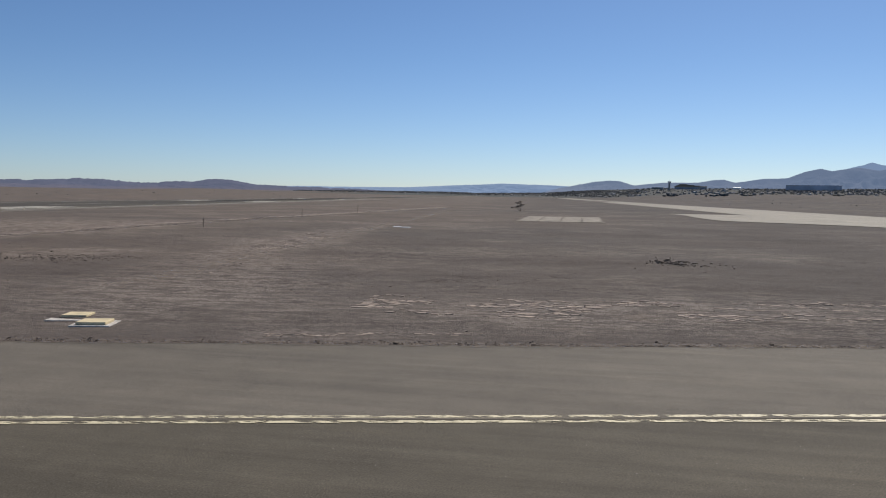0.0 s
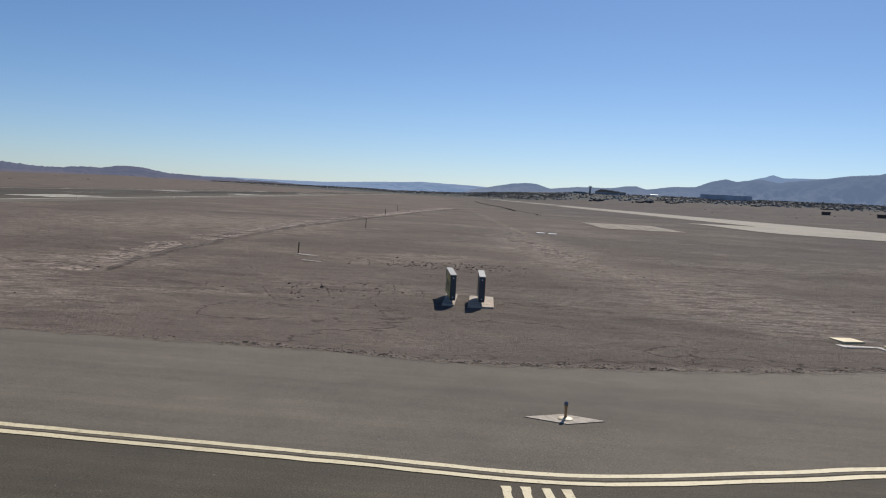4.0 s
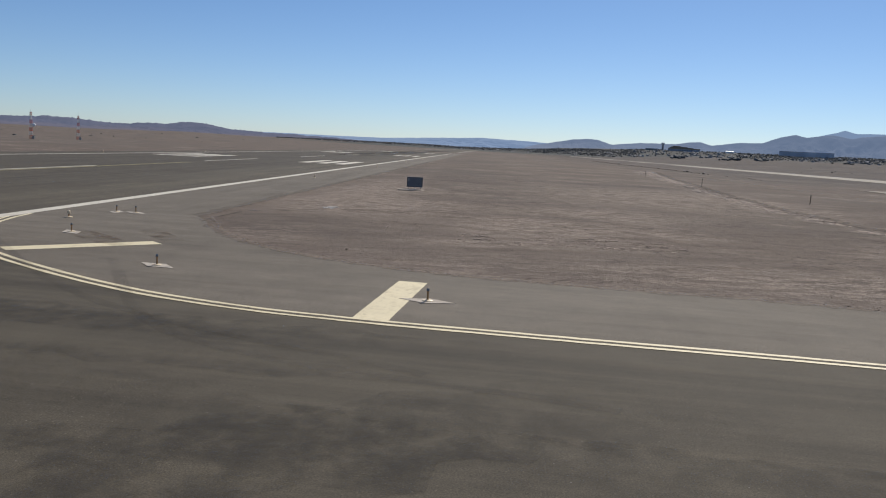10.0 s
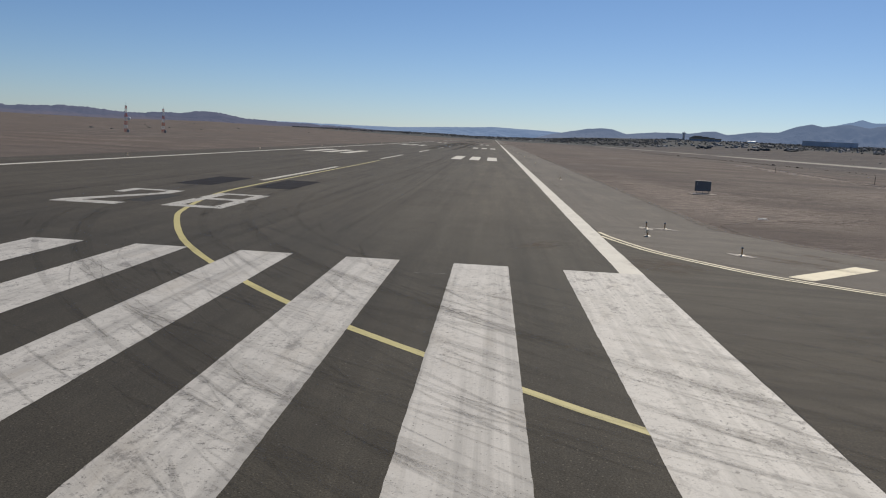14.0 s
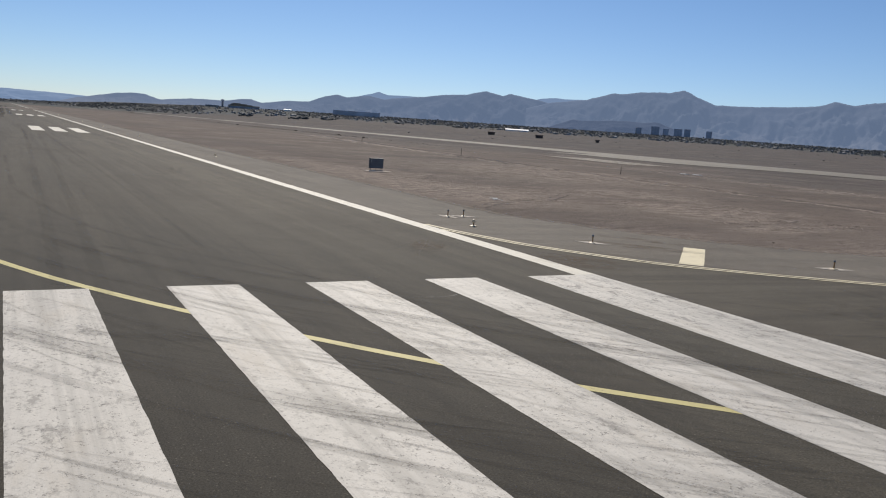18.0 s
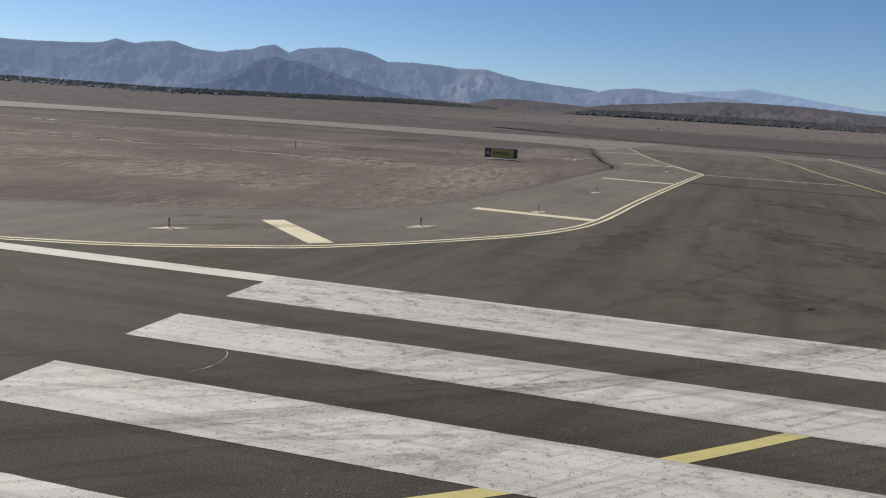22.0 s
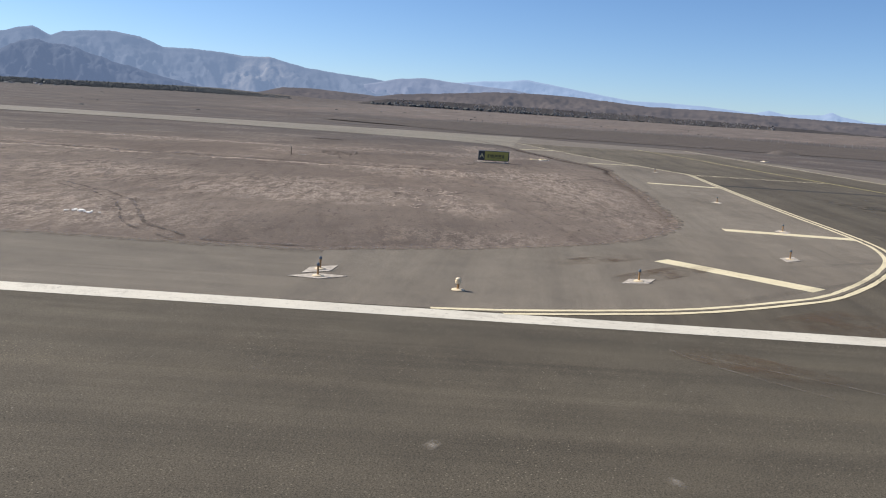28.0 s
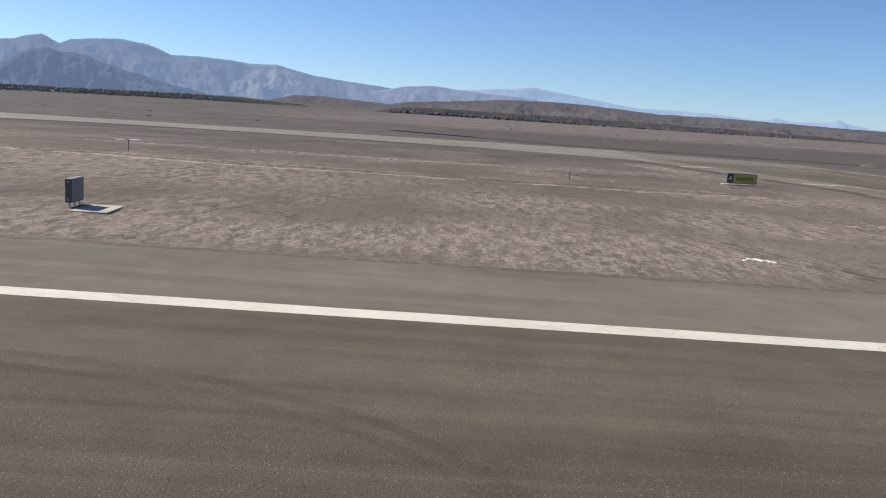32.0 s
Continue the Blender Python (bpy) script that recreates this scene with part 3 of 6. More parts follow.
def offset_line(line, off):
    out = []
    for i, q in enumerate(line):
        d = (line[min(i + 1, len(line) - 1)] - line[max(i - 1, 0)]).normalized()
        out.append(q + Vector((d.y, -d.x, 0)) * off)
    return out


def resample(line, n):
    acc = [0.0]
    for a, b in zip(line, line[1:]):
        acc.append(acc[-1] + (b - a).length)
    out, j = [], 0
    for k in range(n):
        s = acc[-1] * k / (n - 1)
        while j < len(acc) - 2 and acc[j + 1] < s:
            j += 1
        t = (s - acc[j]) / max(1e-6, acc[j + 1] - acc[j])
        out.append(line[j].lerp(line[j + 1], min(1, t)))
    return out


def rect_paint(name, x0, x1, y0, y1, z, mat, edge=0.012, seed=0):
    """A painted rectangle with slightly ragged edges."""
    nx, ny = max(2, int((x1 - x0) / 0.15)), max(2, min(120, int((y1 - y0) / 0.25)))
    rim = [(x0 + (x1 - x0) * k / nx, y0) for k in range(nx)] + [(x1, y0 + (y1 - y0) * k / ny) for k in range(ny)]
    rim += [(x1 - (x1 - x0) * k / nx, y1) for k in range(nx)] + [(x0, y1 - (y1 - y0) * k / ny) for k in range(ny)]
    verts = []
    for i, (x, y) in enumerate(rim):
        j = edge * 2 * noise.noise(Vector((x * 3.1 + seed, y * 2.7, 0)))
        verts.append((x + j, y + edge * 2 * noise.noise(Vector((y * 2.3, x * 3.3, seed))), z))
    return mesh_of(name, verts, [tuple(range(len(verts)))], mat)


# ---- ground ----
EDGE = [(150, 7), (121, 2.4), (105, 0.8), (95.4, -0.6), (86, -1.8), (78.6, -2.8), (74.2, -3.9), (68, -4.5), (65.6, -4.45), (61.7, -3.6), (56.3, -3.15), (48.6, -2.2), (42.7, -1.7), (36.6, -1.25), (30, -0.15),
        (24.4, 0.45), (20.2, 1.3), (16.6, 2.8), (12.7, 5.9), (10.0, 9.6), (7.9, 14.1), (7.0, 16)]
LINE = [(150, -1.5), (110, -5.95), (91.4, -8.68), (75, -11.38), (71, -12.22), (67.6, -12.8), (64, -12.32), (58, -11.5), (49.9, -10.4), (36.9, -8.73), (28.1, -7.66), (23, -7.12), (18.5, -6.53), (15.4, -5.83), (12.25, -4.53),
        (8.5, -2.1), (4.9, 0.85), (3.3, 2.9), (1.5, 6.1), (0.4, 9.6), (0.0, 11.5), (-0.3, 14.1)]
GULLY = [(49.9, 12.6), (49.5, 17), (49.2, 22.5), (49.1, 30), (49.5, 40), (49.9, 53), (51, 66), (53.4, 87), (57.5, 117), (61.5, 152), (73, 230)]


def gap_to(line, x, y):
    """The distance in plan from many points to a broken line."""
    best = np.full(x.shape, 1e9)
    for (x0, y0), (x1, y1) in zip(line, line[1:]):
        dx, dy = x1 - x0, y1 - y0
        t = np.clip(((x - x0) * dx + (y - y0) * dy) / (dx * dx + dy * dy), 0, 1)
        best = np.minimum(best, np.hypot(x - x0 - t * dx, y - y0 - t * dy))
    return best


SLOPES = [(-180, 0.1), (-90, 0.2), (-50, 0.25), (-30, 0.10), (-26, 0.08), (-20, 0.24), (-14, 0.14), (-10, 0.10), (-5, 0.10), (-2, 0.16), (4, 0.42), (10, 0.44), (25, 0.58), (45, 0.56), (56, 0.46), (64, 0.66), (71, 0.85), (86, 0.95), (108, 0.9), (150, 0.5), (180, 0.1)]


def soil_side(x, y):
    """How far points of the bare soil lie from the pavements; 0 on the pavements and west of the runway."""
    line = sorted(EDGE)
    bare = (x > 7.2) & (y > np.interp(x, [q[0] for q in line], [q[1] for q in line], right=-20.0))
    return np.where(bare, np.minimum(gap_to(EDGE, x, y), np.abs(x - 7.0)), 0.0)


def far_rise(x, y):
    """How the plain lifts away from the runway; the slope in degrees goes by the bearing."""
    r = math.hypot(x, y)
    az = math.degrees(math.atan2(x, y))
    for (a0, s0), (a1, s1) in zip(SLOPES, SLOPES[1:]):
        if a0 <= az <= a1:
            slope = s0 + (s1 - s0) * (az - a0) / (a1 - a0)
            break
    side = max(0.0, min(1.0, (x - 200) / 250 if x > 0 else (-x - 70) / 200))
    rise = side * side * (3 - 2 * side) * max(0.0, min(r, 2400) - 320) * math.tan(radians(slope))
    start = 1500 + 1050 * max(0.0, min(1.0, (9 - az) / 6))
    lift = 0.30 - 0.16 * max(0.0, min(1.0, (6 - az) / 8))
    town = max(0.0, min(1.0, (az + 16) / 5)) * max(0.0, min(1.0, (81 - az) / 7))
    return rise + town * max(0.0, min(1.0, (r - start) / (0.42 * start))) * min(r, 1.42 * start) * math.tan(radians(lift))


def ground():
    rings = [0.0]
    r = 0.6
    while r < 4850:
        rings.append(r)
        r = r + 0.6 if r < 66 else r * 1.03
    seg = 540
    cx, cy = 45.0, 15.0
    rr, aa = np.meshgrid(np.array(rings[1:]), 2 * math.pi * np.arange(seg) / seg, indexing="ij")
    gx, gy = cx + rr * np.cos(aa), cy + rr * np.sin(aa)
    away = soil_side(gx, gy)
    cutting = gap_to(GULLY, gx, gy)
    verts, faces = [(cx, cy, -0.06)], []
    for i, r in enumerate(rings[1:]):
        for k in range(seg):
            x, y = float(gx[i, k]), float(gy[i, k])
            z = -0.075 + 0.035 * noise.noise(Vector((x * 0.35, y * 0.35, 0))) + far_rise(x, y)
            if r < 130:
                free = min(1.0, max(0.0, (away[i, k] - 0.8) / 4.0)) * min(1.0, (130 - r) / 40)
                ledge = 1 - 2 * abs(noise.noise(Vector((x * 0.11, y * 0.2, 9))))
                z += free * (0.05 + 0.07 * noise.noise(Vector((x * 0.09, y * 0.13, 6))) + 0.05 * noise.noise(Vector((x * 0.5, y * 0.9, 2))) + 0.06 * max(0.0, ledge - 0.7) * 3)
                if cutting[i, k] < 1.6:
                    z -= free * 0.09 * (1 - cutting[i, k] / 1.6)
            if r > 300:
                z += min(1.0, (r - 300) / 500) * 1.2 * noise.noise(Vector((x * 0.006, y * 0.006, 4)))
            verts.append((x, y, z))
    for k in range(seg):
        faces.append((0, 1 + k, 1 + (k + 1) % seg))
    for i in range(len(rings) - 2):
        o = 1 + i * seg
        for k in range(seg):
            faces.append((o + k, o + seg + k, o + seg + (k + 1) % seg, o + (k + 1) % seg))
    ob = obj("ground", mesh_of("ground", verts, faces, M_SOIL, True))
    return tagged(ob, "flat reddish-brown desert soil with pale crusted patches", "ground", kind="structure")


ground()

# ---- pavements ----
edge_line = spline(EDGE, 0.6)
taxi_line = spline(LINE, 0.5)
ragged = []
for i, q in enumerate(edge_line):
    ragged.append(q + Vector((0.10 * noise.noise(Vector((q.x * 0.8, q.y * 0.8, 1))), 0.13 * noise.noise(Vector((q.x * 0.7, q.y * 0.7, 5))), 0)))

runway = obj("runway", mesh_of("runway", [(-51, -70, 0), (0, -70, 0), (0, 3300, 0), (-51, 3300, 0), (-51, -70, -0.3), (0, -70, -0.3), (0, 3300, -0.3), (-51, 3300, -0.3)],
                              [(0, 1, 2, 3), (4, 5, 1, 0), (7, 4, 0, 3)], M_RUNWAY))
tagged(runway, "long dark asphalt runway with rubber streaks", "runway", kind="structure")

taxi_poly = ragged + [Vector((0, 16, 0)), Vector((0, -58, 0)), Vector((38, -48.2, 0)), Vector((56, -42.8, 0)), Vector((87, -43.6, 0)), Vector((139, -42.6, 0)), Vector((150, -42.9, 0))]
bm = bmesh.new()
face = bm.faces.new([bm.verts.new((q.x, q.y, 0.0)) for q in taxi_poly])
bmesh.ops.triangulate(bm, faces=[face])
for f in bm.faces:
    if f.normal.z < 0:
        f.normal_flip()
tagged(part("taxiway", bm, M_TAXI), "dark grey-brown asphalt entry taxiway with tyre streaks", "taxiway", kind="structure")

a_line = resample([q for q in taxi_line if q.x > 0.002] + [Vector((0.002, 16, 0))], 260)
b_line = resample(ragged, 260)
tagged(obj("taxiway_shoulder", between("taxiway_shoulder", a_line, b_line, 0.004, 0.004, M_SHOULDER, 5)), "lighter grey asphalt shoulder beside the taxiway line", "shoulder", kind="structure")
shoulder_out = []
y = 16.0
while y < 3300:
    shoulder_out.append(Vector((6.95 + (0.15 if y < 400 else 0) * noise.noise(Vector((y * 0.25, 2, 0))), y, 0)))
    y += 0.8 if y < 150 else (6 if y < 600 else 100)
shoulder_in = [Vector((0.0, q.y, 0)) for q in shoulder_out]
tagged(obj("runway_shoulder", between("runway_shoulder", shoulder_in, shoulder_out, 0.0, 0.0, M_SIDE, 3)), "grey asphalt runway shoulder meeting bare soil", "shoulder", kind="structure")

bank_in = [q + Vector((0, 0, 0)) for q in resample(ragged, 300)]
bank_out = [q + Vector((0, 0.55 + 0.12 * noise.noise(Vector((q.x, q.y, 3))), 0)) if q.x > 14 else q + Vector((0.55, 0.2, 0)) for q in bank_in]
tagged(obj("soil_bank", between("soil_bank", bank_in, bank_out, -0.002, -0.11, M_SOIL, 4)), "low soil bank against the taxiway edge", "soil", kind="structure")
side_in = [q for q in shoulder_out if q.y < 700]
tagged(obj("soil_bank", between("soil_bank_runway", side_in, [q + Vector((0.7, 0, 0)) for q in side_in], -0.002, -0.11, M_SOIL, 4)), "low soil bank against the runway shoulder", "soil", kind="structure")

PAR_NEAR = [(124, 1.5), (133, 8), (142, 20), (149, 40), (154, 68), (154, 95), (150.5, 112), (142, 123), (133.5, 130), (131, 139), (131.5, 158), (132.5, 176), (131.5, 190)]
PAR_FAR = [(215, -8), (214, 0), (213, 10), (212, 30), (208, 60), (203, 95), (197, 130), (190, 165), (186, 190)]
pn, pf = resample(spline(PAR_NEAR, 2), 60), resample(spline(PAR_FAR, 2), 60)
tagged(obj("parallel_taxiway", between("parallel_taxiway", pn, pf, 0.008, 0.008, M_CONCRETE, 3)), "pale weathered concrete parallel taxiway curving past bare soil", "taxiway", kind="structure")
pn2 = [Vector((151 , 190 + 4.4 * k * k, 0)) for k in range(28)]
pf2 = [Vector((186 - 9 * min(1, (q.y - 190) / 300), q.y, 0)) for q in pn2]
tagged(obj("parallel_taxiway", between("parallel_taxiway_far", pn2, pf2, 0.008, 0.008, M_CONCRETE, 2)), "narrower pale taxiway running far off beside the runway", "taxiway", kind="structure")


# junction paler than the taxiway: grazing-view sheen put into its colour
tagged(obj("taxiway_junction", mesh_of("taxiway_junction", [(149.9, -42.9, 0.0), (176, -43.8, 0.0), (187, -37.3, 0.0), (192, -20.6, 0.0), (215, -8.2, 0.0), (180, 4, 0.0), (149.9, 6.9, 0.0)], [tuple(range(7))], M_JUNCTION)), "pale grey asphalt where the two taxiways meet", "taxiway", kind="structure")
SOUTH = [(176, -42.8), (159, -41.4), (135, -40), (111, -38.8), (90, -37.4), (75, -36.6), (62.7, -36.3), (53.8, -36.8), (38, -42)]
SOUTH_EDGE = [(176, -43.7), (157, -43.2), (139, -42.4), (119, -42.4), (102, -42.9), (87, -43.4), (71, -42.5), (56, -42.6), (38, -48)]
tagged(obj("taxiway_shoulder", between("south_shoulder", resample(spline(SOUTH, 1.0), 120), [q + Vector((0, 0.5 * noise.noise(Vector((q.x * 0.4, 3, 0))), 0)) for q in resample(spline(SOUTH_EDGE, 1.0), 120)], 0.0045, 0.0045, M_JUNCTION, 3)), "pale bleached shoulder along the far side of the taxiway", "shoulder", kind="structure")
M_GRAVEL = asphalt("dark_gravel", (0.078, 0.065, 0.055), (0.106, 0.088, 0.075), 0, (0.03, 0.2, 1), 0.95, 0.3)
verts, faces = [], []
for i in range(85):
    az = 78.5 + 0.5 * i
    pinch = max(0.0, 90 - az) * 9.0
    for k in range(15):
        r = 238 + pinch + (203 - 2 * min(pinch, 100)) * k / 14 + (6 * noise.noise(Vector((az * 0.5, k * 0.3, 2))) if k in (0, 14) else 0)
        x, y = r * math.sin(radians(az)), r * math.cos(radians(az))
        verts.append((x, y, far_rise(x, y) + (0.22 if r > 290 else 0.03)))
for i in range(84):
    for k in range(14):
        o = i * 15 + k
        faces.append((o, o + 15, o + 16, o + 1))
me = mesh_of("gravel_field", verts, faces, M_GRAVEL)
if sum(p.normal.z for p in me.polygons) < 0:
    me.flip_normals()
tagged(obj("gravel_field", me), "broad band of dark gravel across the plain", "gravel", kind="structure")

# ---- runway markings ----
def marking(name, me, label, category, group=""):
    return tagged(obj(name, me), label, category, group)


for k in range(12):
    x1 = -0.9 - 3.6 * k if k < 6 else -45 + 0.9 + 1.8 + 3.6 * (11 - k)
    marking("threshold_stripe", rect_paint("threshold_stripe", x1 - 1.8, x1 + (0.07 if k == 0 else 0.0), -30, 0.0, 0.0062, M_WHITE, 0.008, k), "wide worn white threshold stripe crossed by dark tyre marks", "runway marking", "threshold stripes")
for x0, nm in ((-0.9, "east"), (-45.0, "west")):
    start = [Vector((x0 + 0.45, -34 + 0.5 * i, 0)) for i in range(69)]
    marking("runway_edge_line", ribbon("runway_edge_line_start", start, -0.40, 0.40, 0.0078, M_WHITE, 0.02, 5), "worn white edge line running beside the threshold stripes", "edge line", "runway edge lines")
    seg_pts = [Vector((x0 + 0.45, 2.0 * i, 0)) for i in range(103)] + [Vector((x0 + 0.45, 220 + 110 * i, 0)) for i in range(28)]
    marking("runway_edge_line", ribbon("runway_edge_line", seg_pts, -0.40, 0.40, 0.0078, M_WHITE_LINE, 0.03, 3), "continuous white painted line along the runway edge", "edge line", "runway edge lines")
for k in range(14):
    y0 = 36 + 68 * k
    marking("centre_dash", rect_paint("centre_dash", -23.2, -22.7, y0, y0 + 31, 0.006, M_WHITE_LINE, 0.01, k), "white centre-line dash on dark asphalt", "centre line dash", "centre line dashes")
for g, y0 in enumerate((126, 285, 440, 590)):
    for side in (1, -1):
        for j in range(3 if g < 2 else 2):
            xc = -22.5 + side * (10.5 + 3.35 * j)
            marking("touchdown_bar", rect_paint("touchdown_bar", xc - 0.95, xc + 0.95, y0, y0 + 26, 0.006, M_WHITE_LINE, 0.01, g * 7 + j), "white touchdown-zone bar on dark asphalt", "runway marking", "touchdown bars")
for x0, x1 in ((-26.8, -24.2), (-21.4, -18.7)):
    marking("black_patch", rect_paint("black_patch", x0, x1, 27.9, 37.8, 0.005, M_BLACKOUT, 0.03, x0), "fresh black sealed square on the runway", "asphalt patch", "black patches")


def block_mesh(name, blocks, z, mat):
    """A painted figure made of four-cornered blocks that meet edge to edge."""
    verts, faces = [], []
    for b in blocks:
        o = len(verts)
        verts += [(x + 0.02 * noise.noise(Vector((x * 3, y * 3, 1))), y, z) for x, y in b]
        faces.append((o, o + 1, o + 2, o + 3))
    me = mesh_of(name, verts, faces, mat)
    if me.polygons[0].normal.z < 0:
        me.flip_normals()
    return me


def rect(x0, x1, y0, y1):
    return [(x0, y0), (x1, y0), (x1, y1), (x0, y1)]


marking("runway_numeral_two", block_mesh("runway_numeral_two", [rect(-26.9, -23.6, 12.2, 13.5), [(-26.9, 13.5), (-25.95, 13.5), (-23.8, 19.6), (-24.55, 19.6)], rect(-24.5, -23.8, 19.6, 21.3), rect(-26.9, -23.8, 21.3, 22.15), rect(-26.9, -26.25, 19.2, 21.3)], 0.006, M_NUMERAL), "large painted white numeral two, flaking at its edges", "runway numeral", "runway number")
marking("runway_numeral_eight", block_mesh("runway_numeral_eight", [rect(-21.6, -18.5, 12.95, 13.95), rect(-21.6, -20.85, 13.95, 17.5), rect(-19.2, -18.5, 13.95, 17.5), rect(-21.4, -18.7, 17.5, 18.5), rect(-21.6, -20.9, 18.5, 21.2), rect(-19.2, -18.5, 18.5, 21.2), rect(-21.6, -18.5, 21.2, 22.05)], 0.0064, M_NUMERAL), "large painted white numeral eight, flaking at its edges", "runway numeral", "runway number")

LEAD = [(160, -27.5), (120, -28.2), (95, -27.6), (70, -27.7), (54, -27.8), (36, -27.7), (24, -26.5), (13, -23.5), (0.95, -17.75), (-2.65, -15.1), (-6.15, -11.8), (-9.85, -7.85), (-13.5, -2.8), (-16.3, 2.1), (-18.8, 8), (-20, 12.1), (-21.6, 21.4), (-21.95, 30.8), (-22.0, 50), (-22.0, 95)]
lead_line = spline(LEAD, 0.6)
marking("lead_on_line", ribbon("lead_on_line", lead_line, -0.125, 0.125, 0.0048, M_LEAD, 0.02, 9), "ochre yellow lead-on line curving across the stripes", "taxi line")
for o0, o1 in ((-0.25, -0.08), (0.10, 0.27)):
    marking("taxi_edge_line", ribbon("taxi_edge_line_flaked", [q for q in taxi_line if q.x > 81.0], o0, o1, 0.0105, M_GONE, 0.03, o0 + 5), "flaked and broken pale yellow taxiway edge line", "taxi edge line", "double taxiway edge line")
    marking("taxi_edge_line", ribbon("taxi_edge_line", [q for q in taxi_line if (0.1 if o0 < 0 else -0.16) < q.x < 82.0], o0, o1, 0.0108, M_YELLOW, 0.03, o0), "thin pale yellow line of the double taxiway edge marking", "taxi edge line", "double taxiway edge line")
marking("taxi_edge_line", ribbon("taxi_edge_line_south", spline(SOUTH, 0.8), -0.15, 0.12, 0.0105, M_YELLOW, 0.05, 3), "pale worn line along the far side of the taxiway", "taxi edge line", "double taxiway edge line")
marking("taxi_edge_line", ribbon("taxi_edge_line_south", [q for q in spline(SOUTH, 0.8) if q.x < 72], 0.5, 0.72, 0.0105, M_YELLOW, 0.05, 4), "pale worn line along the far side of the taxiway", "taxi edge line", "double taxiway edge line")
M_SEALED = asphalt("dark_sealed_asphalt", (0.034, 0.033, 0.032), (0.052, 0.050, 0.047), 0, (0.5, 0.06, 1), 0.9, 0.2)
marking("sealed_trench", ribbon("sealed_trench", spline([(52.55, -10.95), (52.55, -15), (52.7, -20), (52.7, -28), (52.4, -36.5)], 0.5), -0.8, 0.72, 0.0045, M_SEALED, 0.16, 8), "dark sealed trench strip across the taxiway", "asphalt strip")
marking("sealed_crack", ribbon("sealed_crack", spline([(37.6, -16.4), (37.5, -17.6), (37.3, -18.9)], 0.5), -0.2, 0.2, 0.0045, M_SEALED, 0.1, 9), "short dark sealed crack on the taxiway", "asphalt strip")
hold = empty("holding_position_marking", pose(67.04, -13.08, 0.0), "worn yellow holding-position lines across the taxiway", "taxiway marking")
for k, off in enumerate((0.45, 0.15, -0.16, -0.45)):
    if k < 2:
        me = ribbon("line", [Vector((off + 0.02 * i, -0.15 - 0.5 * i, 0)) for i in range(29)], -0.07, 0.07, 0.0105, M_YELLOW, 0.03, k + 60)
        obj("line", me, hold)
    else:
        for i in range(8):
            y0 = -0.12 - 1.8 * i
            obj("dash", ribbon("dash", [Vector((off + 0.04 * (0.9 * i) * 1.8, y0 - 0.14 * j, 0)) for j in range(7)], -0.07, 0.07, 0.0105, M_YELLOW, 0.03, i + 70), hold)


def bar_mesh(name, ends, width, z, mat, seed=0):
    a, b = Vector((*ends[0], 0)), Vector((*ends[1], 0))
    n = 24
    return ribbon(name, [a.lerp(b, i / n) for i in range(n + 1)], -width / 2, width / 2, z, mat, 0.018, seed)


BARS = [((79.9, -4.3), (80.75, -9.95)), ((49.98, -4.3), (49.38, -10.0)), ((19.5, -0.6), (18.95, -6.42)), ((9.25, 4.9), (5.4, 1.2)), ((113.5, 1.0), (117.5, -4.9))]
for i, e in enumerate(BARS):
    marking("shoulder_bar", bar_mesh("shoulder_bar", e, 0.9, 0.0095, M_YELLOW if i else M_FLAKED, i), "pale yellow painted bar across the taxiway shoulder" if i else "flaking pale yellow painted bar across the taxiway shoulder", "taxiway marking", "shoulder bars")


# ---- signs, lights and small things by the taxiway ----
def text_mesh(body, size, mat):
    cu = bpy.data.curves.new("lettering", "FONT")
    cu.body, cu.size, cu.extrude, cu.align_x, cu.align_y = body, size, 0.004, "CENTER", "CENTER"
    tmp = bpy.data.objects.new("lettering", cu)
    scene.collection.objects.link(tmp)
    bpy.context.view_layer.update()
    me = bpy.data.meshes.new_from_object(tmp.evaluated_get(bpy.context.evaluated_depsgraph_get()))
    bpy.data.objects.remove(tmp)
    bpy.data.curves.remove(cu)
    me.materials.clear()
    me.materials.append(mat)
    return me


number = obj("painted_number", text_mesh("-3180-", 0.12, M_SIGNWHITE))
number.matrix_world = pose(0.10, -16.80, 0.012, 0, 0, 55)
tagged(number, "small white painted number beside the lead-on line", "ground marking")


def sign_box(thing, length, depth, z0, z1, panels=()):
    """A box sign along its own x, its face towards -y. panels: (name, x0, x1, material, label)."""
    h = length / 2
    part("housing", box_bm(-h, h, -depth / 2, depth / 2, z0, z1, 0.015), M_DARKMETAL, thing)
    part("top_cover", box_bm(-h - 0.015, h + 0.015, -depth / 2 - 0.015, depth / 2 + 0.015, z1 + 0.001, z1 + 0.03, 0.006), M_TOPMETAL, thing, "pale grey metal top cover")
    made = []
    for nm, x0, x1, mat, lab in panels:
        made.append(part(nm, box_bm(x0 + 0.003, x1 - 0.003, -depth / 2 - 0.012, -depth / 2 - 0.002, z0 + 0.04, z1 - 0.03), mat, thing, lab))
    for x in (-h + 0.12, h - 0.12):
        for z in (z0 + 0.1, z1 - 0.12):
            part("bolt", box_bm(h + 0.001 if x > 0 else -h - 0.012, h + 0.012 if x > 0 else -h - 0.001, -0.02, 0.02, z, z + 0.04), M_SIGNWHITE, thing)
    for x in (-h * 0.78, 0.0, h * 0.78):
        part("leg", lathe_bm([(0.05, 0.0), (0.05, 0.02), (0.028, 0.03), (0.028, z0)], 10, (x, 0, 0)), M_TOPMETAL, thing)
    return made


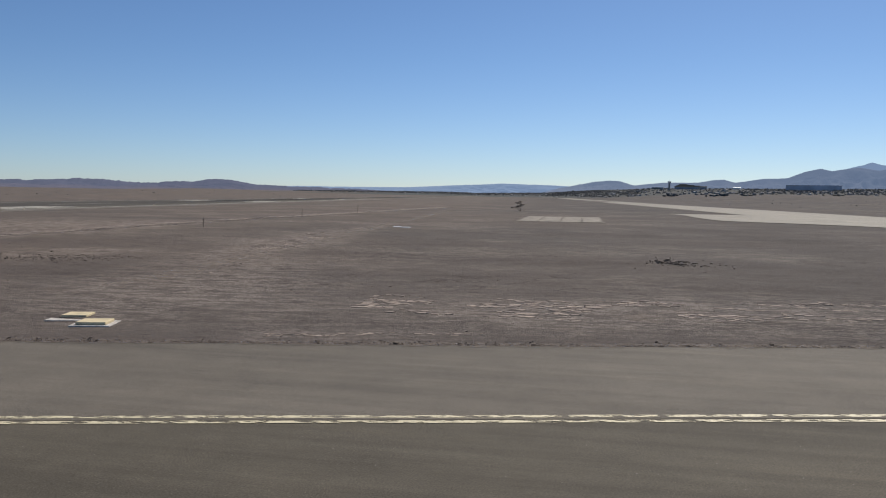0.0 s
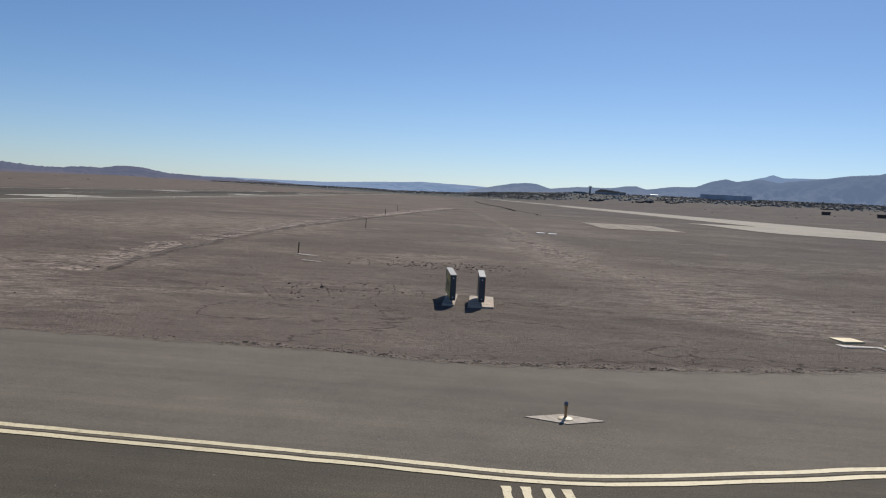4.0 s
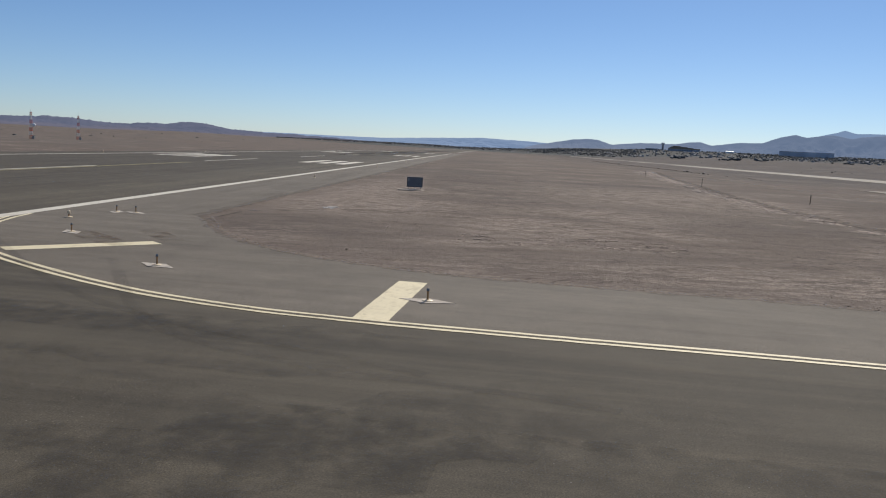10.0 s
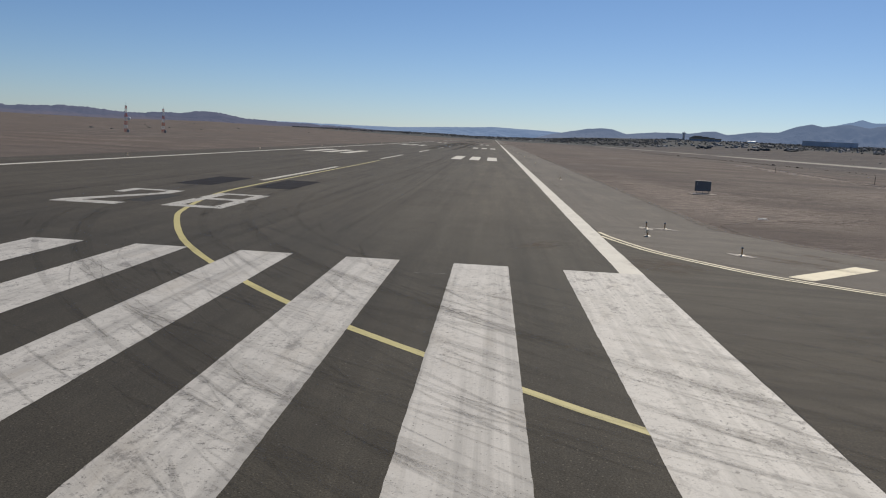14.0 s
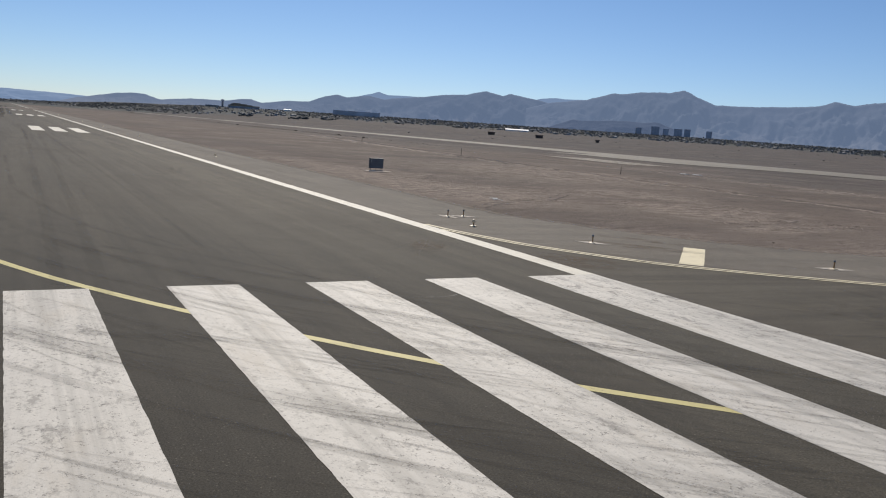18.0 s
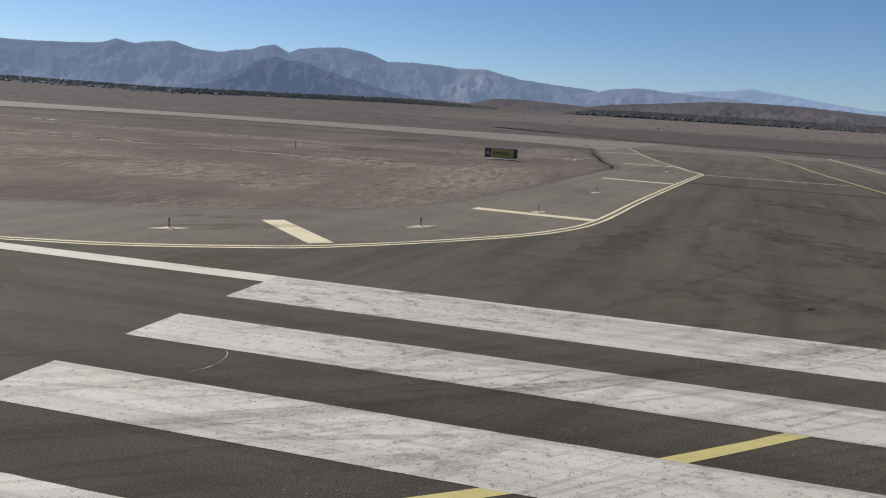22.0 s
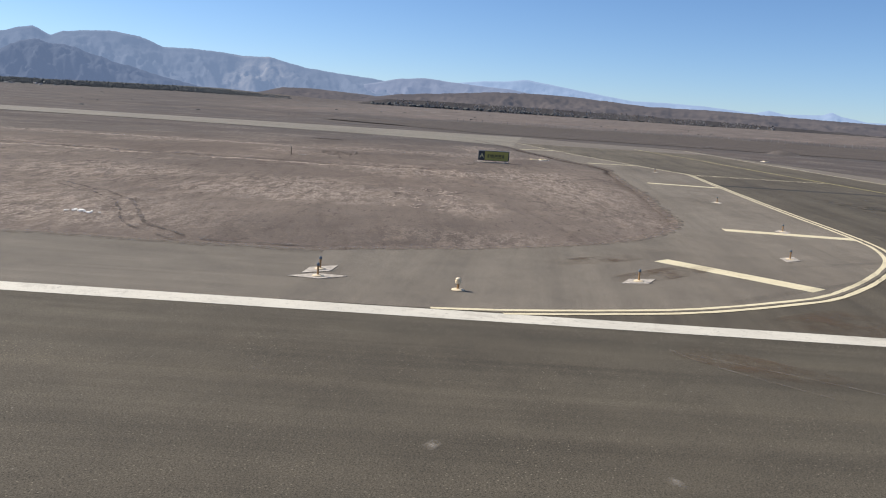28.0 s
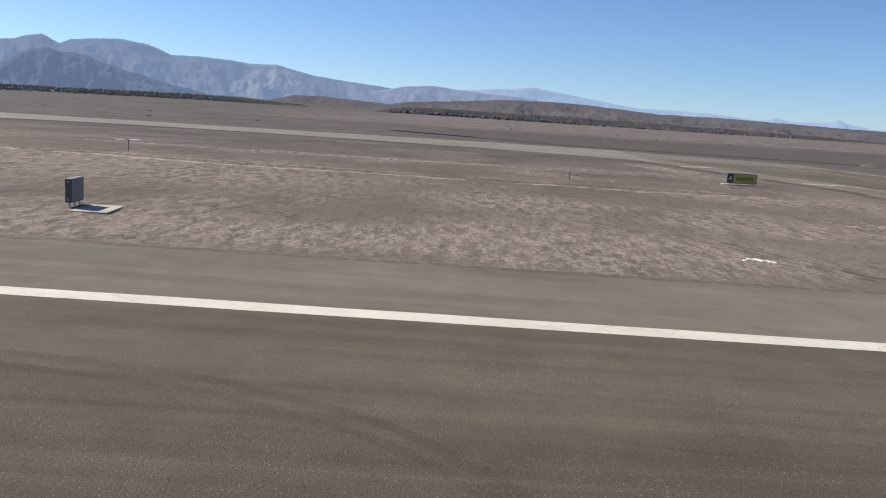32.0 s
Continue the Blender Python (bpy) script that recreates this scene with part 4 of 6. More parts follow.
def lettering(name, body, size, mat, parent, x, y, z):
    me = text_mesh(body, size, mat)
    ob = obj(name, me, parent, Matrix.Translation((x, y, z)) @ pose(0, 0, 0, 90, 0, 0))
    return ob


# yellow direction sign, its face to the runway side
slab = empty("sign_slab", pose(66.85, 7.7, 0, 0, 0, 86), "pale weathered concrete slab under two taxiway signs", "concrete slab")
part("slab", box_bm(-1.6, 1.7, -1.1, -0.1, -0.06, 0.05, 0.02), M_BASE, slab)
part("slab", box_bm(-1.5, 1.9, 0.42, 0.9, -0.06, 0.05, 0.02), M_BASE, slab)
ysign = empty("direction_sign", pose(66.2, 7.75, 0.05, 0, 0, -88), "yellow direction sign box with black letter panel, on short legs", "airfield sign", "taxiway signs")
made = sign_box(ysign, 3.1, 0.22, 0.16, 1.12, [("location_panel", -1.51, -0.9, M_BLACK, "black location panel"), ("face_panel", -0.9, 1.51, M_SIGNYELLOW, "yellow direction panel")])
lettering("letter", "A", 0.62, M_SIGNLETTER, made[0], -1.2, -0.126, 0.63)
M_INK = plain("faded_sign_ink", (0.15, 0.125, 0.04), 0.5)
for x, w, z0, z1 in ((-0.62, 0.20, 0.46, 0.80), (-0.36, 0.40, 0.56, 0.80), (0.10, 0.34, 0.56, 0.80), (0.50, 0.32, 0.56, 0.80), (0.88, 0.22, 0.46, 0.80), (-0.30, 0.55, 0.44, 0.51), (0.30, 0.5, 0.44, 0.51)):
    part("text_bar", box_bm(x, x + w, -0.128, -0.1225, z0, z1), M_INK, made[1], "dark bar of unreadable lettering")

rsign = empty("runway_sign", pose(67.4, 7.4, 0.05, 0, 0, 88), "red mandatory runway sign reading 28 beside a black A panel", "airfield sign", "taxiway signs")
made = sign_box(rsign, 2.7, 0.22, 0.16, 1.12, [("face_panel", -1.31, 0.35, M_RED, "red mandatory panel"), ("location_panel", 0.35, 1.31, M_BLACK, "black location panel")])
lettering("numerals", "28", 0.66, M_SIGNWHITE, made[0], -0.5, -0.126, 0.63)
lettering("letter", "A", 0.62, M_SIGNLETTER, made[1], 0.82, -0.126, 0.63)

dslab = empty("sign_slab", pose(14.7, 51.95, 0, 0, 0, 6), "pale concrete slab under a dark sign box", "concrete slab")
part("slab", box_bm(-1.25, 1.25, -0.75, 0.7, -0.06, 0.04, 0.02), M_BASE, dslab)
dsign = empty("distance_sign", pose(14.98, 53.0, 0.04, 0, 0, 6), "dark grey box sign on short legs over a concrete slab", "airfield sign")
made = sign_box(dsign, 1.5, 0.24, 0.2, 1.14, [("face_panel", -0.7, 0.7, M_SLATE, "blank slate-grey face")])
part("serial_plate", box_bm(-0.66, -0.54, -0.140, -0.1325, 0.78, 1.04), M_TOPMETAL, dsign, "small pale plate")


def taxi_light():
    th = empty("taxiway_edge_light", pose(0, 0, 0), "short orange taxiway light with blue lens on a pale diamond pad", "airfield light", "taxiway edge lights")
    bm = bmesh.new()
    f = bm.faces.new([bm.verts.new(c) for c in ((-0.80, 0, 0.0118), (0, -0.36, 0.0118), (0.80, 0, 0.0118), (0, 0.36, 0.0118))])
    ext = bmesh.ops.extrude_face_region(bm, geom=[f])
    for v in ext["geom"]:
        if isinstance(v, bmesh.types.BMVert):
            v.co.z = 0.018
    bmesh.ops.recalc_face_normals(bm, faces=bm.faces[:])
    part("concrete_pad", bm, M_LIGHTPAD, th, "pale diamond concrete pad")
    part("base_plate", lathe_bm([(0.15, 0.019), (0.15, 0.032), (0.12, 0.045), (0.05, 0.055)], 16), M_CREAM, th)
    part("stem", lathe_bm([(0.034, 0.055), (0.028, 0.08), (0.028, 0.25), (0.04, 0.26), (0.04, 0.285)], 12), M_ORANGE, th)
    part("lens", lathe_bm([(0.036, 0.286), (0.042, 0.30), (0.042, 0.335), (0.026, 0.36), (0.008, 0.37)], 14), M_BLUE, th, "dark blue lens")
    return th


def runway_light():
    th = empty("runway_edge_light", pose(0, 0, 0), "cream runway edge light with a broad head on a round plate", "airfield light", "runway edge lights")
    part("base_plate", lathe_bm([(0.17, 0.008), (0.17, 0.024), (0.13, 0.04), (0.06, 0.05)], 16), M_CREAM, th)
    part("stem", lathe_bm([(0.038, 0.05), (0.032, 0.08), (0.032, 0.17)], 12), M_ORANGE, th)
    part("head", lathe_bm([(0.055, 0.171), (0.078, 0.182), (0.082, 0.25)], 16), M_CREAM, th)
    part("lens", lathe_bm([(0.068, 0.251), (0.07, 0.30), (0.045, 0.325), (0.015, 0.33)], 16), M_CREAM, th, "pale cream lens")
    return th


tl, rl = taxi_light(), runway_light()
TAXI_LIGHTS = [(2.84, 15.55, 105), (3.8, 15.64, 150), (5.04, 6.6, 130), (11.35, -0.36, 150), (20.15, -3.6, 170), (34.5, -5.1, 172), (68.1, -9.35, 178), (64.0, -39.4, 0)]
tl.matrix_basis = pose(*TAXI_LIGHTS[0][:2], 0, 0, 0, TAXI_LIGHTS[0][2])
for x, y, a in TAXI_LIGHTS[1:]:
    copy_thing(tl, pose(x, y, 0, 0, 0, a))
rl.matrix_basis = pose(2.22, 11.87, 0)
for k in range(1, 14):
    copy_thing(rl, pose(2.5, 11.87 + 54.5 * k, 0))
for k in range(12):
    copy_thing(rl, pose(-47.4, 11.87 + 54.5 * k, 0))


def pit_pad(x, y, a, sx, sy, lab, lid=(0.62, 0.60), z=0.0):
    th = empty("cable_pit", pose(x, y, z, 0, 0, a), lab, "utility pit", "cable pits")
    part("slab", box_bm(-sx / 2, sx / 2, -sy / 2, sy / 2, -0.12, -0.015, 0.012), M_PADWHITE, th, "worn whitewashed concrete surround")
    part("lid", box_bm(-sx * lid[0] / 2, sx * lid[0] / 2, -sy * lid[1] / 2, sy * lid[1] / 2, -0.014, 0.075, 0.015), M_PADYELLOW, th, "raised yellow painted lid")
    return th


pit_pad(79.5, 2.2, 8, 1.45, 1.85, "worn whitewashed concrete cable pit with a yellow lid, on bare soil", (0.56, 0.42))
pit_pad(80.75, 0.95, 8, 1.25, 1.1, "chipped cable pit nearly covered by its yellow lid, on bare soil", (0.74, 0.72))
for x, y, a in ((78.95, 77.0, 4), (80.25, 75.6, -5)):
    slab = empty("white_cover", pose(x, y, -0.06, 0, 0, a), "whitewashed concrete cover out on the soil", "pit cover", "whitewashed covers")
    part("rim", box_bm(-0.46, 0.46, -0.55, 0.55, 0.0, 0.09, 0.015), M_TOPMETAL, slab)
    part("top", box_bm(-0.5, 0.5, -0.6, 0.6, 0.091, 0.15, 0.015), M_ROOFWHITE, slab)
pit_pad(71.2, -43.9, 5, 1.6, 0.7, "low whitewashed block beside the taxiway", z=0.04)
pit_pad(74.6, -44.5, 12, 1.6, 0.7, "low whitewashed block beside the taxiway", z=0.04)
pit_pad(132.3, -45.2, 0, 2.2, 0.9, "pale weathered cover lying beside the taxiway", z=0.04)


def mound(x, y, w, h, label):
    verts, faces = [], []
    n, rings = 18, 6
    for k in range(rings):
        f = k / (rings - 1)
        for i in range(n):
            t = 2 * math.pi * i / n
            rr = w * (1 - f) * (1 + 0.25 * noise.noise(Vector((math.cos(t) * 2 + x, math.sin(t) * 2, f * 3))))
            verts.append((x + rr * math.cos(t), y + 0.7 * rr * math.sin(t), -0.1 + (h + 0.1) * math.sin(f * math.pi / 2) * (1 + 0.15 * noise.noise(Vector((i * 0.8, k, x))))))
    for k in range(rings - 1):
        for i in range(n):
            j = (i + 1) % n
            faces.append((k * n + i, k * n + j, (k + 1) * n + j, (k + 1) * n + i))
    return tagged(obj("soil_mound", mesh_of("soil_mound", verts, faces, M_SOIL, True)), label, "mound", "soil mounds")


mound(213, -81, 6.5, 1.1, "low heap of tipped soil on the plain")
mound(236, -66, 4.0, 0.6, "small heap of tipped soil on the plain")
fence = empty("fence", pose(0, 0, 0), "thin distant wire fence along the edge of the plain", "fence")
for k in range(70):
    a, r = radians(88 + 0.45 * k), 452.0
    x, y = r * math.sin(a), r * math.cos(a)
    z = far_rise(x, y)
    part("post", box_bm(x - 0.07, x + 0.07, y - 0.07, y + 0.07, z - 0.4, z + 1.7), M_TOPMETAL, fence)
    a2 = a + radians(0.45)
    x2, y2 = r * math.sin(a2), r * math.cos(a2)
    z2 = far_rise(x2, y2)
    for h in (0.9, 1.55):
        bm = bmesh.new()
        vs = [bm.verts.new(c) for c in ((x, y, z + h), (x2, y2, z2 + h), (x2, y2, z2 + h + 0.03), (x, y, z + h + 0.03), (x - 0.03, y, z + h), (x2 - 0.03, y2, z2 + h), (x2 - 0.03, y2, z2 + h + 0.03), (x - 0.03, y, z + h + 0.03))]
        for f in ((0, 1, 2, 3), (7, 6, 5, 4), (0, 4, 5, 1), (3, 2, 6, 7)):
            bm.faces.new([vs[i] for i in f])
        part("wire", bm, M_TOPMETAL, fence)


def post(x, y, h):
    th = empty("marker_post", pose(x, y, 0, 0, 2, 20), "thin dark weathered wooden post in bare soil", "post", "marker posts")
    part("shaft", box_bm(-0.03, 0.03, -0.03, 0.03, -0.1, h, 0.008), M_POST, th)
    part("cap", box_bm(-0.034, 0.034, -0.034, 0.034, h + 0.001, h + 0.10, 0.01), M_DARKMETAL, th)
    return th


for x, y, h in ((57.0, 26.7, 0.66), (57.9, 67.6, 0.95), (57.5, 112, 1.2), (57.5, 160, 1.2)):
    post(x, y, h)


def mast(x, y, z, h, w, dish=False):
    th = empty("lattice_mast", pose(x, y, z), "red and white banded lattice mast on the desert plain", "mast", "antenna masts")
    bands = 7
    for b in range(bands):
        z0, z1 = h * b / bands, h * (b + 1) / bands
        bm = bmesh.new()
        w0, w1 = w * (1 - 0.5 * b / bands), w * (1 - 0.5 * (b + 1) / bands)
        for sx, sy in ((-1, -1), (1, -1), (1, 1), (-1, 1)):
            a, c = Vector((sx * w0, sy * w0, z0)), Vector((sx * w1, sy * w1, z1))
            n = Vector((-sy, sx, 0))
            d = Vector((sx * w1 if sx == sy else -sx * w1, sy * w1 if sx != sy else -sy * w1, z1))
            for p0, p1, t in ((a, c, 0.055), (a, Vector((-sx * w1, sy * w1, z1)), 0.03), (a, Vector((sx * w1, -sy * w1, z1)), 0.03), (a, Vector((-sx * w0, sy * w0, z0)), 0.03)):
                m = (p1 - p0).to_track_quat("Z", "Y").to_matrix().to_4x4()
                bmesh.ops.create_cube(bm, size=1.0, matrix=Matrix.Translation((p0 + p1) / 2) @ m @ Matrix.Diagonal((t, t, (p1 - p0).length, 1)))
        part("lattice_section", bm, M_MASTRED if b % 2 == 0 else M_MASTWHITE, th)
    part("equipment_box", box_bm(w * 1.1, w * 2.6, -w * 0.7, w * 0.7, 0.0, 0.9, 0.03), M_TOPMETAL, th)
    part("top_rod", lathe_bm([(0.05, h), (0.03, h + 0.9)], 8), M_MASTWHITE, th)
    if dish:
        part("dish", lathe_bm([(0.12, -0.55), (0.42, -0.4), (0.58, 0.0), (0.42, 0.4), (0.12, 0.55)], 14, (1.15, -0.3, h * 0.52)), M_ROOFWHITE, th, "round white antenna cover")
        part("bracket", box_bm(0.2, 1.1, -0.35, -0.25, h * 0.51, h * 0.53), M_MASTWHITE, th)
    return th


mast(-121, 228, far_rise(-121, 228) - 0.1, 8.4, 0.42, True)
mast(-122.4, 261, far_rise(-122.4, 261) - 0.1, 8.4, 0.42)

# ---- mountains ----
def mountain_range(name, crest, r0, r1, mat, label, rough=0.05, seed=0.0, foot=0.0, relief=1.0, centre=(0.0, 0.0)):
    """A range round the plain. crest: pairs of azimuth and elevation, in degrees as seen from centre; the slopes fall towards the viewer in spurs."""
    az0, az1 = crest[0][0], crest[-1][0]
    n_az, n_r = int((az1 - az0) / 0.11), 48
    verts, faces = [], []
    j = 0
    for i in range(n_az + 1):
        az = az0 + (az1 - az0) * i / n_az
        while j < len(crest) - 2 and crest[j + 1][0] < az:
            j += 1
        (a0, e0), (a1, e1) = crest[j], crest[j + 1]
        t = min(1, max(0, (az - a0) / (a1 - a0)))
        s = 0.8 * t + 0.2 * t * t * (3 - 2 * t)
        el = e0 + (e1 - e0) * s
        el += rough * (noise.noise(Vector((az * 1.1, seed, 0))) * 0.7 + noise.noise(Vector((az * 2.9, seed, 3))) * 0.4 + noise.noise(Vector((az * 6.5, seed, 5))) * 0.4 + noise.noise(Vector((az * 14.0, seed, 7))) * 0.3)
        for k in range(n_r + 1):
            u = min(1.0, k / (n_r - 3))
            r = r0 + (r1 - r0) * k / n_r
            lean = 1.1 * u * noise.noise(Vector((az * 0.12, 3, seed)))
            warp = 0.55 * noise.noise(Vector((az * 0.5, u * 2.2, seed + 2)))
            rid = [1 - 2 * abs(noise.noise(Vector((az * f + lean * f + warp, u * g, seed + 9 + 12 * q)))) for q, (f, g) in enumerate(((0.30, 1.6), (0.75, 3.6), (1.9, 8.0), (4.6, 18.0)))]
            mid = u * (1 - u) * 4
            h = u ** 1.7 + mid * relief * (0.21 * rid[0] + 0.14 * rid[1] + 0.085 * rid[2] + 0.05 * rid[3] - 0.19)
            e = foot + (el - foot) * max(0.0, min(1.0 if k >= n_r - 3 else 0.985, h))
            rr = r0 + (r1 - r0) * u * (n_r - 3) / n_r
            z = rr * math.tan(radians(e)) + 4.2 if k else -8.0
            if k > n_r - 3:
                z -= (k - n_r + 3) * 60.0
            verts.append((centre[0] + r * math.sin(radians(az)), centre[1] + r * math.cos(radians(az)), z))
    for i in range(n_az):
        for k in range(n_r):
            o = i * (n_r + 1) + k
            faces.append((o, o + 1, o + n_r + 2, o + n_r + 1))
    me = mesh_of(name, verts, faces, mat, True)
    if sum(p.normal.z for p in me.polygons) < 0:
        me.flip_normals()
    return tagged(obj(name, me), label, "mountain range", kind="structure")


# rock colours blued for distance; the emission adds the haze
M_MT_MAIN = distance_material("hazed_far_rock", (0.046, 0.051, 0.064), (0.27, 0.37, 0.57), 0.38, 0.24, (30, 95, (0.115, 0.111, 0.112)), 0.34, ((3900, 930, 260, 170), (0.14, 0.13, 0.125)))
M_MT_FRONT = distance_material("hazed_near_rock", (0.036, 0.041, 0.052), (0.25, 0.345, 0.56), 0.28, 0.3, (14, 45, (0.100, 0.097, 0.100)))
M_MT_FAR = distance_material("pale_hazed_rock", (0.085, 0.10, 0.125), (0.36, 0.50, 0.76), 0.44, 0.2, None, 0.25)
M_MT_MIDDLE = distance_material("grey_hazed_rock", (0.075, 0.08, 0.098), (0.32, 0.41, 0.62), 0.36, 0.2, None, 0.3)
M_MT_WEST = distance_material("violet_hazed_rock", (0.050, 0.046, 0.060), (0.27, 0.33, 0.50), 0.27, 0.3, (8, 30, (0.095, 0.066, 0.056)))
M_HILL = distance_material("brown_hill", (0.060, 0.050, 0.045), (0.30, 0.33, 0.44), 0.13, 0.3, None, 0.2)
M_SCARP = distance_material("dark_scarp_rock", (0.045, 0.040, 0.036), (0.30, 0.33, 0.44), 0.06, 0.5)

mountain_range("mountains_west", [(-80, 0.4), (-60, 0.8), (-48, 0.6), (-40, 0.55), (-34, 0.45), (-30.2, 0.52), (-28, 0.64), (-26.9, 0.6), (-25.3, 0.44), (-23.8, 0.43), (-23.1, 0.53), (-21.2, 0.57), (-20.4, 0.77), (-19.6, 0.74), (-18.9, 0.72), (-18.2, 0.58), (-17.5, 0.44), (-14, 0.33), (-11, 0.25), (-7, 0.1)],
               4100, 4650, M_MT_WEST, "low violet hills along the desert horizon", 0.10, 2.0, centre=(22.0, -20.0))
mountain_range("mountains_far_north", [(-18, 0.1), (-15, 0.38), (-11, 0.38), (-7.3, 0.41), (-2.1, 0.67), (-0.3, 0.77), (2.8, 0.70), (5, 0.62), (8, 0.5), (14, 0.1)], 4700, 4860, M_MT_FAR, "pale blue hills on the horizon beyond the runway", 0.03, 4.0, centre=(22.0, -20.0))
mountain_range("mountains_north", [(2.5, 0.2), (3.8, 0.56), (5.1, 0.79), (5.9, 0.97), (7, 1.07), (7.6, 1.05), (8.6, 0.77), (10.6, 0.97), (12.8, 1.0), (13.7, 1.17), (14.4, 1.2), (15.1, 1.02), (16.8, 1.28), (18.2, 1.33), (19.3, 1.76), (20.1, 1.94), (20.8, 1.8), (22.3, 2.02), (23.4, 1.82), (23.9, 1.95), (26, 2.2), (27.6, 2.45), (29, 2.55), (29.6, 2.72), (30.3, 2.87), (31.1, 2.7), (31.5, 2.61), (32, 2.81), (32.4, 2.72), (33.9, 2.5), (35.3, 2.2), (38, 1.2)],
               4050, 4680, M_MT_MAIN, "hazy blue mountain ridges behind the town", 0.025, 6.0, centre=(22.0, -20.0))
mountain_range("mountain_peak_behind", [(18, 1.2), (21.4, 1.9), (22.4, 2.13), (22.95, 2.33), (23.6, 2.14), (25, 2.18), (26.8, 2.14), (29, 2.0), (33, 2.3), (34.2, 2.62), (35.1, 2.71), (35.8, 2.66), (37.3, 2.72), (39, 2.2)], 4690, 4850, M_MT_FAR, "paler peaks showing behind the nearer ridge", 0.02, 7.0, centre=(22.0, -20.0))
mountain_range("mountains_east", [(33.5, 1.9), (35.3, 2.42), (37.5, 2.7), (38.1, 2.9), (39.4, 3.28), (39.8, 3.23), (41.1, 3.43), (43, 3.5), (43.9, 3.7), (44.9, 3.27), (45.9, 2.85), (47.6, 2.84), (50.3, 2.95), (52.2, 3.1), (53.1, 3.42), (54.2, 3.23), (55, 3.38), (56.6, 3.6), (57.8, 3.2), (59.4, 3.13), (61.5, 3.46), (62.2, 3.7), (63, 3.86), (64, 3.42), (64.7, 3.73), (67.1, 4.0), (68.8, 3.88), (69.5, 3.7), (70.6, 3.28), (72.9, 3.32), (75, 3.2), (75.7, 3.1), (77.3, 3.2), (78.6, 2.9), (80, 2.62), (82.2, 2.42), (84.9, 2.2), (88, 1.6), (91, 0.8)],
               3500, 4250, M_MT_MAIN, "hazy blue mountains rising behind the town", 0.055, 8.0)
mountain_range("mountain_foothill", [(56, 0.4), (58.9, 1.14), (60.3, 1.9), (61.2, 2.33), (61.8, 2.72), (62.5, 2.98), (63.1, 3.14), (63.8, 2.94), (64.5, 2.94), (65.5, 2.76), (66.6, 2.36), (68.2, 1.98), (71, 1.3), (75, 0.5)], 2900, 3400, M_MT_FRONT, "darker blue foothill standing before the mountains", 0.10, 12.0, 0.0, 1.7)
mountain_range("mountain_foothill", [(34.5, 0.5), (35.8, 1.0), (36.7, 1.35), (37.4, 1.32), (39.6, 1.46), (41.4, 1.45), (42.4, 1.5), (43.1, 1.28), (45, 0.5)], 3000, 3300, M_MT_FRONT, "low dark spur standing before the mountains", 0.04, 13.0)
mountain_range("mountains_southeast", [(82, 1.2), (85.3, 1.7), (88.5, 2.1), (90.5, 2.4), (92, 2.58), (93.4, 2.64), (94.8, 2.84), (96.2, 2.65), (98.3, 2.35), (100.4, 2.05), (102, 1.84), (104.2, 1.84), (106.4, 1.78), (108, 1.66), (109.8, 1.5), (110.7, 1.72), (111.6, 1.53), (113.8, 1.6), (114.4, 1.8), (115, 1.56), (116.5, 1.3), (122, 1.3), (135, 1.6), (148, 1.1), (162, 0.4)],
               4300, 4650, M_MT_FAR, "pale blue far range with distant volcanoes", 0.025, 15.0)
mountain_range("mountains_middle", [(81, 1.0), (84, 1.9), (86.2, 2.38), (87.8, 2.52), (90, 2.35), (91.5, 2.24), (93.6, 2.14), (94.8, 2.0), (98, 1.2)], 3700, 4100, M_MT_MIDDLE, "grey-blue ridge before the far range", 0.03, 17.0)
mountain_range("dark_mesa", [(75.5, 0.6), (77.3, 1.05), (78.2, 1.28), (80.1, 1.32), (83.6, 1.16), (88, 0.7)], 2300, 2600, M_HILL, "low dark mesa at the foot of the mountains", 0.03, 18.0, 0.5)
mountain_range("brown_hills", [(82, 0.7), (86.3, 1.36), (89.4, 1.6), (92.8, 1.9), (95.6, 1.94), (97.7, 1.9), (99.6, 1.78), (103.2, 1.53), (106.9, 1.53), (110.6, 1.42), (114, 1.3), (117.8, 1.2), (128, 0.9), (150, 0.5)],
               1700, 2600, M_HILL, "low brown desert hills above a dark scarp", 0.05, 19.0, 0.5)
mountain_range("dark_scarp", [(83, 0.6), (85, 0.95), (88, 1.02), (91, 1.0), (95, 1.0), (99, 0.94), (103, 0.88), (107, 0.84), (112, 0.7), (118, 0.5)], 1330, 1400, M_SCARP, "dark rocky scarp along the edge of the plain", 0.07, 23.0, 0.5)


# ---- town and far things ----
def ground_z(x, y):
    return far_rise(x, y) - 0.1


